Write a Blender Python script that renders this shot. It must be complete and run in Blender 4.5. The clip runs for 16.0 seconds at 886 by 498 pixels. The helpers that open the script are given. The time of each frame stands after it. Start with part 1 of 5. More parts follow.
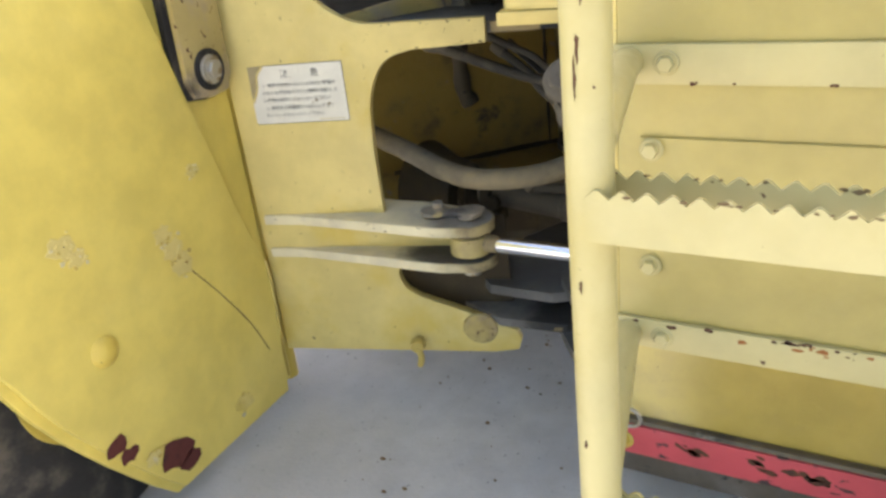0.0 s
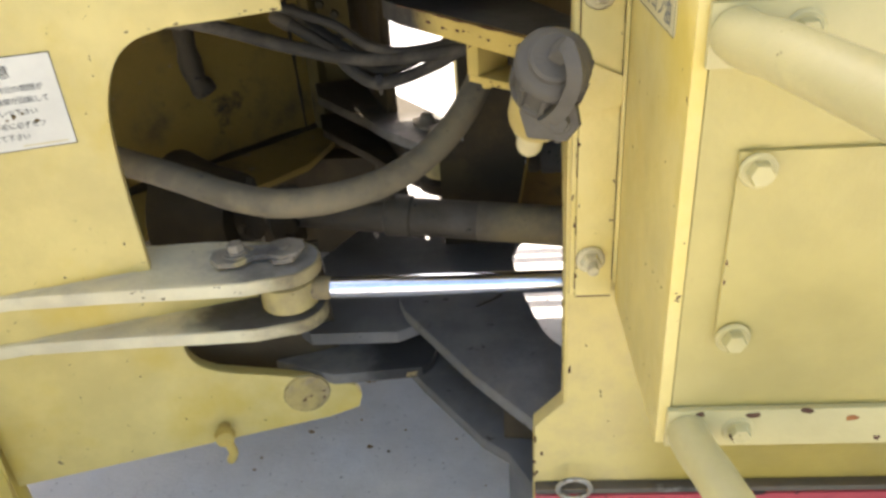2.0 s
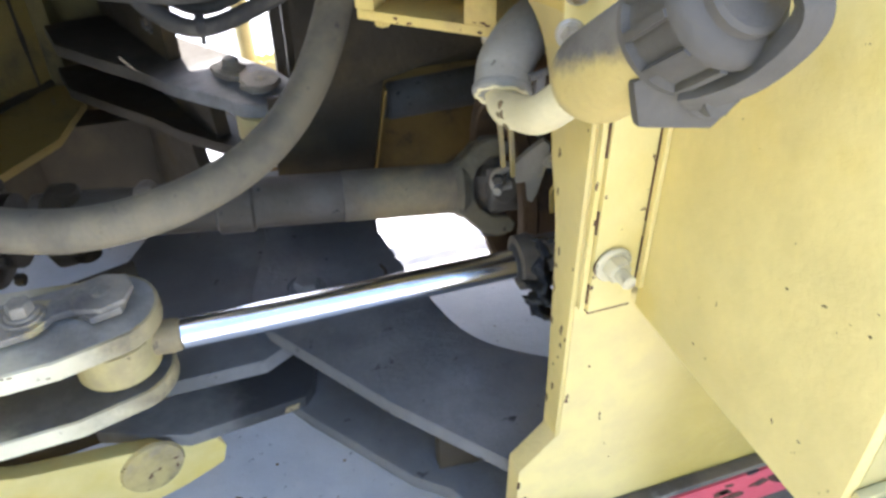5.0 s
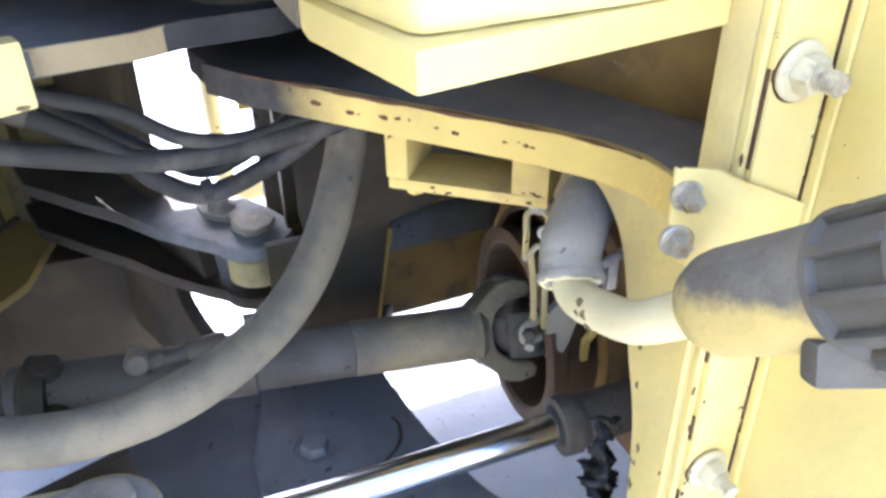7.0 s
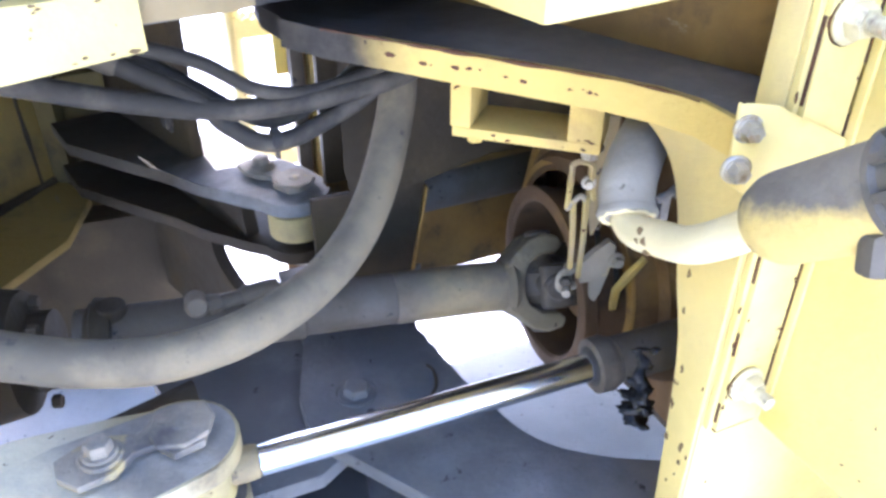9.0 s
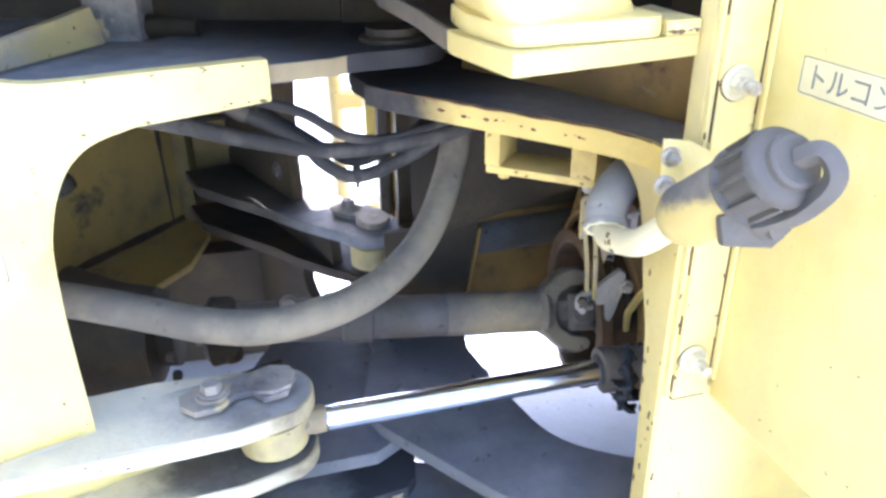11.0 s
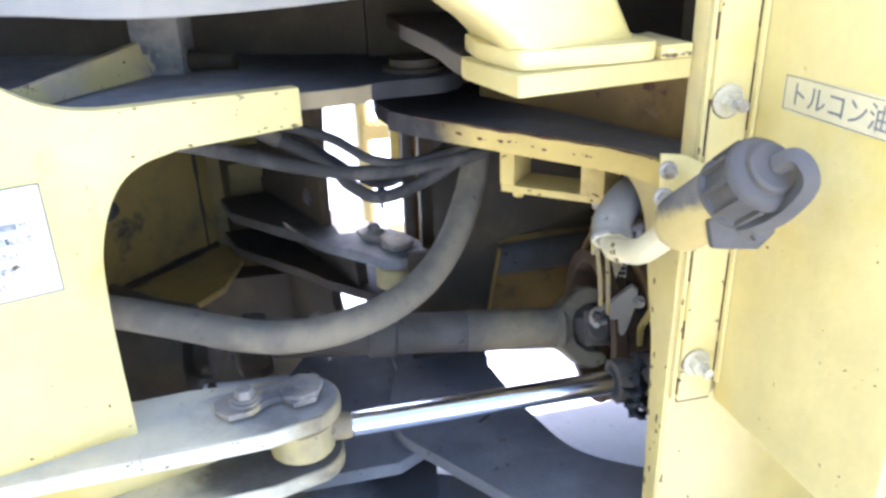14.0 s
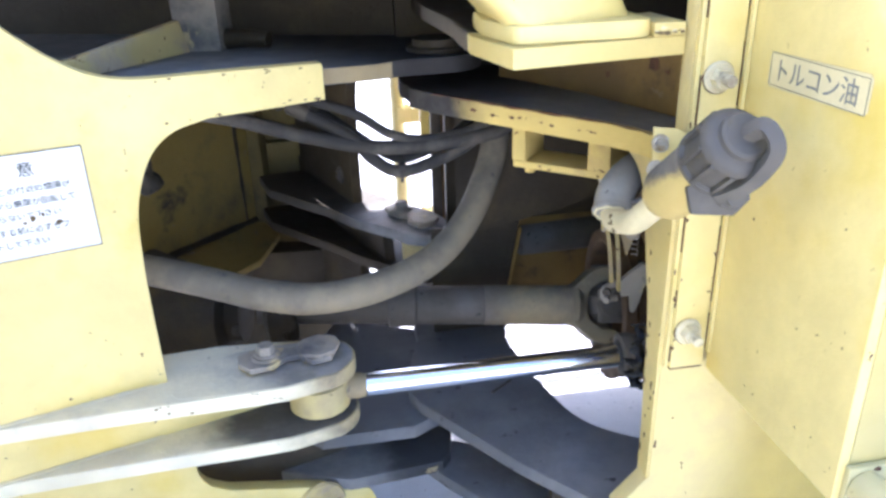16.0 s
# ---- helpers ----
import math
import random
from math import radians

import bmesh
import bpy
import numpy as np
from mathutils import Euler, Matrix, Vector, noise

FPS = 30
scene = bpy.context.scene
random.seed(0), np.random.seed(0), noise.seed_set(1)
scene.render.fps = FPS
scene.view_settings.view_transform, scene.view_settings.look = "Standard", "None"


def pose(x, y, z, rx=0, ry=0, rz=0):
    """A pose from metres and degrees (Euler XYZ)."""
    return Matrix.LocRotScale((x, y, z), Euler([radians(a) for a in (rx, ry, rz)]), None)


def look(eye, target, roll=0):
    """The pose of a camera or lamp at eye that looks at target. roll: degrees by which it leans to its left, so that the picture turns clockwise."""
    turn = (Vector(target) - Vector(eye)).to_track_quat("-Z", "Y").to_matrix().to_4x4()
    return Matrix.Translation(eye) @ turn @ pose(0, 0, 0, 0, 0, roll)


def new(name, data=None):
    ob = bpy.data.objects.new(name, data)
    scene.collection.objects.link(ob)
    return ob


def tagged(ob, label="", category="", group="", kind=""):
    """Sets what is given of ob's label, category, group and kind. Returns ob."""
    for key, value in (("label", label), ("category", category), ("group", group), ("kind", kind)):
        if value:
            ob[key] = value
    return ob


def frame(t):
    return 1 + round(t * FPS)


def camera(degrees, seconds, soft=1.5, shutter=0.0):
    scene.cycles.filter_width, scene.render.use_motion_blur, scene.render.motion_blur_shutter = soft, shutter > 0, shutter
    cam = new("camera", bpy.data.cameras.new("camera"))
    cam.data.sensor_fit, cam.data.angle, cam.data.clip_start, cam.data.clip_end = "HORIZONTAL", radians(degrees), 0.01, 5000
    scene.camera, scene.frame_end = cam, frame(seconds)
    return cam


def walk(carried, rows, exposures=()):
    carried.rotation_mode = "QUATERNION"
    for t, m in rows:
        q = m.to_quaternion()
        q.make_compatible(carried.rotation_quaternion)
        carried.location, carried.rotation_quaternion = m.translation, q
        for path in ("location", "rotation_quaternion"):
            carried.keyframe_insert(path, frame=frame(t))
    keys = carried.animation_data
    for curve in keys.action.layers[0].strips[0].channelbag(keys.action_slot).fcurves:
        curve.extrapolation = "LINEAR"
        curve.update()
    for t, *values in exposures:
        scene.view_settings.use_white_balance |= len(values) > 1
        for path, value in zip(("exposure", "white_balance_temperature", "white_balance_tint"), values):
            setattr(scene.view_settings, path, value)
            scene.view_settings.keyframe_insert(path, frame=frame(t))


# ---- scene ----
cam = camera(60.61, 16.0, soft=2.9)
PATH = [
    (0, (0.6310, -0.7842, 1.2402), (-0.2099, 0.6158, 0.4834), -6.68),
    (0.5, (0.4914, -0.7733, 1.2284), (-0.1035, 0.7245, 0.4267), -7.59),
    (1, (0.3906, -0.6547, 1.2352), (-0.0900, 0.8914, 0.4488), -5.47),
    (1.5, (0.3123, -0.5063, 1.2249), (-0.0497, 1.0625, 0.4201), -5.08),
    (2, (0.1940, -0.4250, 1.1836), (0.0731, 1.1315, 0.2877), -4.30),
    (2.5, (0.1172, -0.3005, 1.1510), (0.1228, 1.2157, 0.1807), -2.66),
    (3, (0.0757, -0.2272, 1.1263), (0.1701, 1.2506, 0.1028), -3.37),
    (5.5, (-0.0307, -0.0247, 1.1143), (0.4518, 1.3294, 0.0309), -0.15),
    (6, (-0.0586, 0.0201, 1.1733), (0.4360, 1.5026, 0.2803), -1.07),
    (6.5, (-0.0496, 0.0499, 1.1662), (0.4926, 1.5079, 0.2606), -1.22),
    (7, (-0.0400, 0.0805, 1.1556), (0.5511, 1.4996, 0.2192), -0.90),
    (7.5, (-0.0421, 0.0903, 1.1460), (0.5588, 1.4799, 0.1724), -0.79),
    (8, (-0.0712, 0.0941, 1.1411), (0.5209, 1.4748, 0.1496), -0.81),
    (8.5, (-0.1078, 0.0681, 1.1328), (0.4944, 1.4416, 0.1374), -0.62),
    (9, (-0.1370, 0.0354, 1.1531), (0.4706, 1.4271, 0.1867), 0.32),
    (9.5, (-0.1244, -0.0696, 1.1805), (0.3219, 1.4423, 0.3117), 0.73),
    (12, (-0.1874, -0.2633, 1.1964), (0.2529, 1.3055, 0.4316), -1.01),
    (12.5, (-0.1774, -0.2814, 1.1909), (0.2461, 1.3034, 0.4497), -1.17),
    (13, (-0.1722, -0.2890, 1.1885), (0.2389, 1.3010, 0.4517), -1.36),
    (13.5, (-0.1682, -0.2990, 1.1918), (0.2291, 1.2971, 0.4605), -1.52),
    (14, (-0.1713, -0.3107, 1.1965), (0.2158, 1.2954, 0.4820), -1.62),
    (14.5, (-0.1723, -0.3153, 1.1924), (0.2024, 1.2939, 0.4781), -1.74),
    (15, (-0.1584, -0.3481, 1.1846), (0.1757, 1.2706, 0.4716), -1.68),
    (15.5, (-0.1622, -0.3494, 1.1831), (0.1685, 1.2683, 0.4664), -1.66),
    (16, (-0.1324, -0.3874, 1.1857), (0.1405, 1.2371, 0.4602), -1.53),
]
EXPOSURES = [(0.0, 1.80, 7200, 12), (1.5, 1.94, 7250, 13), (3.2, 2.20, 6500, 13), (5.5, 2.80, 5600, 15), (7.0, 3.20, 5300, 19), (9.0, 3.52, 5180, 22), (9.7, 3.52, 5180, 22), (12.0, 3.12, 5150, 20), (14.0, 2.96, 5200, 20), (16.0, 2.76, 5350, 20)]
walk(cam, [(t, look(eye, target, roll)) for t, eye, target, roll in PATH], EXPOSURES)

# ---- light ----
SUN_AZ, SUN_EL = -8.0, 54.0          # degrees from +y towards +x, and above the horizon
world = bpy.data.worlds.new("sky")
scene.world = world
world.use_nodes = True
wn = world.node_tree
sky = wn.nodes.new("ShaderNodeTexSky")
sky.sky_type = "NISHITA"
sky.sun_disc = False
sky.sun_elevation = radians(SUN_EL)
sky.sun_rotation = radians(SUN_AZ)
sky.dust_density = 3.0
wn.links.new(sky.outputs[0], wn.nodes["Background"].inputs[0])
wn.nodes["Background"].inputs[1].default_value = 0.15
sun = new("sun", bpy.data.lights.new("sun", "SUN"))
sun.data.energy, sun.data.angle, sun.data.color = 5.0, radians(0.6), (1.0, 0.95, 0.87)
sun_dir = Vector((math.sin(radians(SUN_AZ)) * math.cos(radians(SUN_EL)), math.cos(radians(SUN_AZ)) * math.cos(radians(SUN_EL)), math.sin(radians(SUN_EL))))
sun.matrix_world = look(sun_dir * 20, (0, 0, 0))


# ---- materials ----
def material(name, base, rough=0.5, metal=0.0, layers=(), bump=0.0, bump_scale=60.0, rough_var=0.15, coat=0.0, drift=None):
    """layers: (scale, low, high, colour, roughness, detail, stretch) of blotches mixed over the base in turn.
    drift: (point, direction, low, high, wander, scale, colour, other) dust and painted shade set in from one end, with
    a wandering edge."""
    m = bpy.data.materials.new(name)
    m.use_nodes = True
    nt = m.node_tree
    n, ln = nt.nodes, nt.links
    bsdf = n["Principled BSDF"]
    co = n.new("ShaderNodeTexCoord").outputs["Object"]

    def noise_of(scale, detail, stretch=(1, 1, 1)):
        mp = n.new("ShaderNodeMapping")
        mp.inputs["Scale"].default_value = stretch
        ln.new(co, mp.inputs[0])
        t = n.new("ShaderNodeTexNoise")
        t.inputs["Scale"].default_value, t.inputs["Detail"].default_value, t.inputs["Roughness"].default_value = scale, detail, 0.62
        ln.new(mp.outputs[0], t.inputs["Vector"])
        return t.outputs["Fac"]

    def ramp(fac, low, high):
        r = n.new("ShaderNodeMapRange")
        r.interpolation_type = "SMOOTHSTEP"
        r.inputs[1].default_value, r.inputs[2].default_value = low, high
        ln.new(fac, r.inputs[0])
        return r.outputs[0]

    def mix(fac, a, b):
        x = n.new("ShaderNodeMix")
        x.data_type = "RGBA"
        ln.new(fac, x.inputs["Factor"])
        for sock, v in ((x.inputs[6], a), (x.inputs[7], b)):
            if isinstance(v, tuple):
                sock.default_value = (*v, 1)
            else:
                ln.new(v, sock)
        return x.outputs[2]

    def mixv(fac, a, b):
        x = n.new("ShaderNodeMix")
        ln.new(fac, x.inputs[0])
        for sock, v in ((x.inputs[2], a), (x.inputs[3], b)):
            if isinstance(v, float):
                sock.default_value = v
            else:
                ln.new(v, sock)
        return x.outputs[0]

    dark = tuple(c * 0.88 for c in base)
    lite = tuple(min(1, c * 1.07) for c in base)
    col = mix(ramp(noise_of(7.0, 5), 0.3, 0.7), dark, lite)
    rgh = mixv(noise_of(35.0, 4), max(0.02, rough - rough_var), min(1.0, rough + rough_var))
    for scale, low, high, colour, lrough, detail, stretch in layers:
        f = ramp(noise_of(scale, detail, stretch), low, high)
        col = mix(f, col, colour)
        rgh = mixv(f, rgh, lrough)
    if drift:
        at, way, low, high, wander, scale, colour, other = drift
        sub = n.new("ShaderNodeVectorMath")
        sub.operation = "SUBTRACT"
        ln.new(n.new("ShaderNodeNewGeometry").outputs["Position"], sub.inputs[0])
        sub.inputs[1].default_value = at
        dot = n.new("ShaderNodeVectorMath")
        dot.operation = "DOT_PRODUCT"
        ln.new(sub.outputs[0], dot.inputs[0])
        dot.inputs[1].default_value = way
        shift = n.new("ShaderNodeMath")
        shift.operation = "MULTIPLY_ADD"
        ln.new(noise_of(scale, 7), shift.inputs[0])
        shift.inputs[1].default_value = wander
        ln.new(dot.outputs["Value"], shift.inputs[2])
        f = ramp(shift.outputs[0], low + wander * 0.5, high + wander * 0.5)
        col = mix(f, col, mix(ramp(noise_of(22.0, 6), 0.35, 0.68), colour, other))
        rgh = mixv(f, rgh, 0.9)
    ln.new(col, bsdf.inputs["Base Color"])
    ln.new(rgh, bsdf.inputs["Roughness"])
    bsdf.inputs["Metallic"].default_value = metal
    bsdf.inputs["Coat Weight"].default_value = coat
    bsdf.inputs["Specular IOR Level"].default_value = 0.5 if rough < 0.6 else 0.18
    if bump:
        b = n.new("ShaderNodeBump")
        b.inputs["Strength"].default_value, b.inputs["Distance"].default_value = bump, 0.004
        ln.new(noise_of(bump_scale, 6), b.inputs["Height"])
        ln.new(b.outputs[0], bsdf.inputs["Normal"])
    return m


ONE = (1, 1, 1)
RUST, DIRT, DUST = (0.09, 0.04, 0.022), (0.06, 0.05, 0.04), (0.36, 0.29, 0.19)
YEL = (0.60, 0.45, 0.085)
PALE = (0.655, 0.535, 0.195)
CHIP = (70.0, 0.70, 0.73, RUST, 0.8, 3.0, ONE)
yellow = material("yellow_paint", YEL, 0.42, 0, ((3.0, 0.5, 0.8, PALE, 0.55, 5.0, ONE), (11.0, 0.68, 0.8, (0.40, 0.27, 0.06), 0.6, 6.0, ONE), CHIP), 0.25, 90)
yellow_pale = material("faded_yellow_paint", PALE, 0.48, 0, ((4.0, 0.5, 0.75, YEL, 0.5, 5.0, ONE), CHIP), 0.25, 90)
yellow_dusty = material("dusty_yellow_paint", (0.46, 0.36, 0.14), 0.7, 0, ((9.0, 0.42, 0.62, DUST, 0.9, 8.0, ONE), (5.0, 0.55, 0.72, DIRT, 0.85, 7.0, ONE), (55.0, 0.64, 0.68, RUST, 0.85, 3.0, ONE)), 0.5, 120)
yellow_grimy = material("grimy_olive_yellow_paint", (0.28, 0.198, 0.055), 0.7, 0, ((3.5, 0.48, 0.72, (0.12, 0.095, 0.05), 0.8, 7.0, ONE), (8.0, 0.60, 0.76, (0.05, 0.045, 0.04), 0.85, 7.0, ONE), (18.0, 0.62, 0.72, (0.22, 0.20, 0.17), 0.9, 6.0, ONE)), 0.4, 90)
ochre = material("rusty_ochre_paint", (0.29, 0.175, 0.045), 0.6, 0, ((5.0, 0.45, 0.7, (0.20, 0.115, 0.05), 0.7, 7.0, ONE), (9.0, 0.60, 0.74, (0.07, 0.055, 0.045), 0.85, 7.0, ONE)), 0.4, 90)
dark_ochre = material("oil_stained_ochre_paint", (0.17, 0.105, 0.028), 0.65, 0, ((4.0, 0.42, 0.66, (0.085, 0.055, 0.024), 0.75, 7.0, ONE), (8.0, 0.58, 0.74, (0.035, 0.028, 0.021), 0.85, 7.0, ONE)), 0.4, 90)
wall_ochre = material("dirty_ochre_wall_paint", (0.21, 0.135, 0.042), 0.65, 0, ((4.0, 0.42, 0.66, (0.13, 0.085, 0.036), 0.75, 7.0, ONE), (7.0, 0.58, 0.74, (0.055, 0.043, 0.032), 0.85, 7.0, ONE), (14.0, 0.64, 0.74, (0.27, 0.24, 0.19), 0.9, 6.0, (1, 1, 2.5))), 0.4, 90)
hood_paint = material("faded_hood_paint", (0.42, 0.345, 0.112), 0.45, 0, ((3.0, 0.5, 0.8, (0.45, 0.38, 0.155), 0.55, 5.0, ONE), (13.0, 0.70, 0.80, (0.36, 0.28, 0.10), 0.6, 6.0, ONE)), 0.2, 90)
ladder_paint = material("cream_ladder_paint", (0.49, 0.43, 0.20), 0.45, 0, ((5.0, 0.5, 0.75, (0.45, 0.38, 0.15), 0.5, 5.0, ONE), CHIP), 0.25, 90)
# dusty at the joint; hood shade put in as darker yellow behind
rear_paint = material("yellow_paint_dusty_in_front_shaded_behind", (0.40, 0.30, 0.065), 0.5, 0, ((4.0, 0.5, 0.78, (0.36, 0.28, 0.09), 0.7, 6.0, ONE), (38.0, 0.74, 0.77, RUST, 0.85, 3.0, ONE)), 0.35, 110, drift=((0.47, 0, 0), (-1.0, 0, 0), 0.0, 0.13, 0.05, 8.0, (0.62, 0.50, 0.185), (0.55, 0.435, 0.18)))
olive_grime = material("olive_brown_grime", (0.135, 0.103, 0.038), 0.75, 0, ((4.5, 0.42, 0.64, (0.055, 0.046, 0.030), 0.85, 7.0, ONE), (7.0, 0.60, 0.74, (0.20, 0.145, 0.05), 0.8, 7.0, ONE), (11.0, 0.64, 0.74, (0.025, 0.022, 0.018), 0.8, 7.0, ONE)), 0.5, 90)
eye_paint = material("scuffed_yellow_eye_paint", (0.48, 0.395, 0.165), 0.6, 0, ((9.0, 0.45, 0.70, (0.36, 0.295, 0.15), 0.8, 7.0, ONE), (22.0, 0.62, 0.68, (0.10, 0.08, 0.05), 0.8, 6.0, ONE)), 0.5, 120)
yellow_worn = material("worn_yellow_edge_paint", (0.55, 0.41, 0.12), 0.6, 0, ((9.0, 0.5, 0.72, (0.42, 0.30, 0.11), 0.75, 8.0, ONE), (26.0, 0.67, 0.70, (0.15, 0.055, 0.03), 0.85, 6.0, ONE), CHIP), 0.5, 120)
oil_film = material("cream_label_film", (0.64, 0.555, 0.29), 0.5, 0, ((9.0, 0.55, 0.75, (0.52, 0.45, 0.25), 0.6, 6.0, ONE),), 0.0)
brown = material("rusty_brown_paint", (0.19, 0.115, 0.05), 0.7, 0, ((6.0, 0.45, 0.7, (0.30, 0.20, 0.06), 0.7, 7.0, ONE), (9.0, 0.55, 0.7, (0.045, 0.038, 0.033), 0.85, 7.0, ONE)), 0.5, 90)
grime = material("grimy_inner_paint", (0.105, 0.080, 0.040), 0.75, 0, ((5.0, 0.45, 0.65, (0.048, 0.042, 0.035), 0.85, 7.0, ONE), (9.0, 0.62, 0.76, (0.17, 0.125, 0.05), 0.85, 7.0, ONE)), 0.5, 90)
dark_metal = material("dark_dusty_metal", (0.084, 0.071, 0.052), 0.62, 0.1, ((6.0, 0.45, 0.75, (0.14, 0.125, 0.105), 0.9, 8.0, ONE), (40.0, 0.62, 0.7, (0.02, 0.02, 0.02), 0.5, 4.0, ONE)), 0.4, 120)
grey_dust = material("grey_dust_on_steel", (0.31, 0.272, 0.21), 0.85, 0, ((8.0, 0.45, 0.7, (0.10, 0.095, 0.09), 0.85, 8.0, ONE), (20.0, 0.6, 0.7, (0.42, 0.34, 0.17), 0.8, 6.0, ONE)), 0.5, 120)
yellow_soiled = material("soiled_yellow_paint", (0.61, 0.485, 0.165), 0.55, 0, ((4.0, 0.5, 0.78, (0.46, 0.37, 0.17), 0.7, 6.0, ONE), (8.0, 0.55, 0.74, (0.42, 0.31, 0.13), 0.75, 7.0, ONE), (38.0, 0.74, 0.77, RUST, 0.85, 3.0, ONE)), 0.35, 110)
yellow_cream = material("sun_bleached_dusty_yellow", (0.64, 0.56, 0.32), 0.75, 0, ((4.0, 0.45, 0.72, (0.56, 0.51, 0.38), 0.9, 7.0, ONE), (7.0, 0.60, 0.80, (0.34, 0.30, 0.22), 0.85, 7.0, ONE), (60.0, 0.72, 0.75, RUST, 0.85, 3.0, ONE)), 0.45, 120)
grey_cream = material("grey_dust_on_cream_paint", (0.42, 0.385, 0.30), 0.75, 0, ((3.0, 0.45, 0.72, (0.34, 0.32, 0.27), 0.9, 7.0, ONE),), 0.3, 120)
hinge_dust = material("dust_on_greasy_plate", (0.030, 0.028, 0.026), 0.62, 0, ((7.0, 0.5, 0.75, (0.055, 0.05, 0.045), 0.8, 7.0, ONE),), 0.4, 120, drift=((0.08, 0.80, 0.9), (0.72, -0.69, 0.0), 0.03, 0.22, 0.10, 12.0, (0.165, 0.157, 0.143), (0.205, 0.195, 0.175)))
top_dust = material("dust_on_front_plate", (0.030, 0.028, 0.026), 0.62, 0, ((7.0, 0.5, 0.75, (0.055, 0.05, 0.045), 0.8, 7.0, ONE),), 0.4, 120, drift=((0.02, 0.84, 0.98), (-0.93, -0.36, 0.0), 0.0, 0.24, 0.10, 12.0, (0.165, 0.160, 0.150), (0.22, 0.21, 0.19)))
# nearly black: the shade of the nooks is put into this colour
grime_shade_black = material("grime_shade_black", (0.060, 0.047, 0.030), 0.75, 0, ((7.0, 0.5, 0.75, (0.090, 0.070, 0.040), 0.85, 7.0, ONE),), 0.4, 100)
# black for oily stains, and for recess shade carried as colour
oil_shade_black = material("oily_grime_and_shade_black", (0.036, 0.028, 0.017), 0.6, 0, ((6.0, 0.45, 0.72, (0.072, 0.053, 0.026), 0.85, 7.0, ONE),), 0.4, 100)
fender_paint = material("sun_faded_fender_yellow", (0.71, 0.565, 0.135), 0.40, 0, ((1.6, 0.42, 0.80, (0.76, 0.63, 0.20), 0.5, 4.0, ONE), (9.0, 0.70, 0.82, (0.55, 0.42, 0.12), 0.6, 6.0, ONE)), 0.15, 60)
orange_rust = material("orange_rust", (0.32, 0.13, 0.045), 0.85, 0, ((30.0, 0.5, 0.7, (0.14, 0.06, 0.03), 0.85, 6.0, ONE),), 0.5, 160)
rust_chip = material("rust_brown_chip", (0.105, 0.052, 0.03), 0.8, 0, ((40.0, 0.5, 0.7, (0.06, 0.035, 0.025), 0.8, 5.0, ONE),), 0.4, 160)
dirt_chip = material("brown_dirt_spot", (0.17, 0.12, 0.06), 0.8)
plate_dust = material("grey_dusty_plate", (0.125, 0.123, 0.118), 0.7, 0, ((4.0, 0.42, 0.72, (0.21, 0.202, 0.188), 0.85, 8.0, ONE), (26.0, 0.64, 0.70, (0.05, 0.047, 0.043), 0.7, 5.0, ONE)), 0.4, 120)
dusty_brown = material("brown_dusty_steel", (0.15, 0.125, 0.09), 0.8, 0, ((6.0, 0.45, 0.72, (0.07, 0.06, 0.05), 0.85, 8.0, ONE), (12.0, 0.60, 0.74, (0.26, 0.235, 0.19), 0.9, 7.0, ONE)), 0.5, 120)
tan_dust = material("tan_dust_on_steel", (0.30, 0.235, 0.125), 0.8, 0, ((6.0, 0.45, 0.72, (0.15, 0.125, 0.09), 0.85, 8.0, ONE), (30.0, 0.64, 0.70, (0.07, 0.06, 0.05), 0.8, 5.0, ONE)), 0.5, 120)
rubber = material("dusty_rubber", (0.130, 0.114, 0.084), 0.75, 0, ((6.0, 0.40, 0.66, (0.235, 0.195, 0.122), 0.9, 8.0, ONE), (35.0, 0.6, 0.75, (0.06, 0.058, 0.056), 0.7, 5.0, ONE)), 0.4, 160)
black_rubber = material("black_rubber", (0.032, 0.030, 0.028), 0.7, 0, ((12.0, 0.45, 0.75, (0.11, 0.095, 0.075), 0.9, 7.0, ONE),), 0.4, 120)
cap_plastic = material("grey_weathered_plastic", (0.092, 0.082, 0.065), 0.6, 0, ((12.0, 0.5, 0.72, (0.125, 0.113, 0.090), 0.85, 8.0, ONE),), 0.3, 160)
hose_rubber = material("dusty_black_hose", (0.040, 0.037, 0.032), 0.75, 0, ((9.0, 0.42, 0.70, (0.110, 0.097, 0.077), 0.9, 7.0, ONE),), 0.4, 120)
chrome = material("chrome", (0.84, 0.86, 0.90), 0.19, 1.0, ((30.0, 0.62, 0.8, (0.6, 0.6, 0.62), 0.2, 4.0, (1, 6, 6)),), 0.0, rough_var=0.03)
steel = material("zinc_bolt_steel", (0.46, 0.43, 0.36), 0.42, 0.7, ((40.0, 0.5, 0.66, (0.30, 0.22, 0.11), 0.75, 6.0, ONE), (18.0, 0.58, 0.72, (0.12, 0.10, 0.085), 0.8, 6.0, ONE)), 0.3, 200)
grease = material("black_grease", (0.012, 0.012, 0.013), 0.22, 0, (), 0.8, 160)
red = material("chipped_red_paint", (0.50, 0.065, 0.075), 0.5, 0, ((16.0, 0.6, 0.64, (0.055, 0.032, 0.03), 0.85, 7.0, (1, 1, 2)), (4.0, 0.5, 0.8, (0.56, 0.13, 0.13), 0.6, 5.0, ONE)), 0.4, 120)
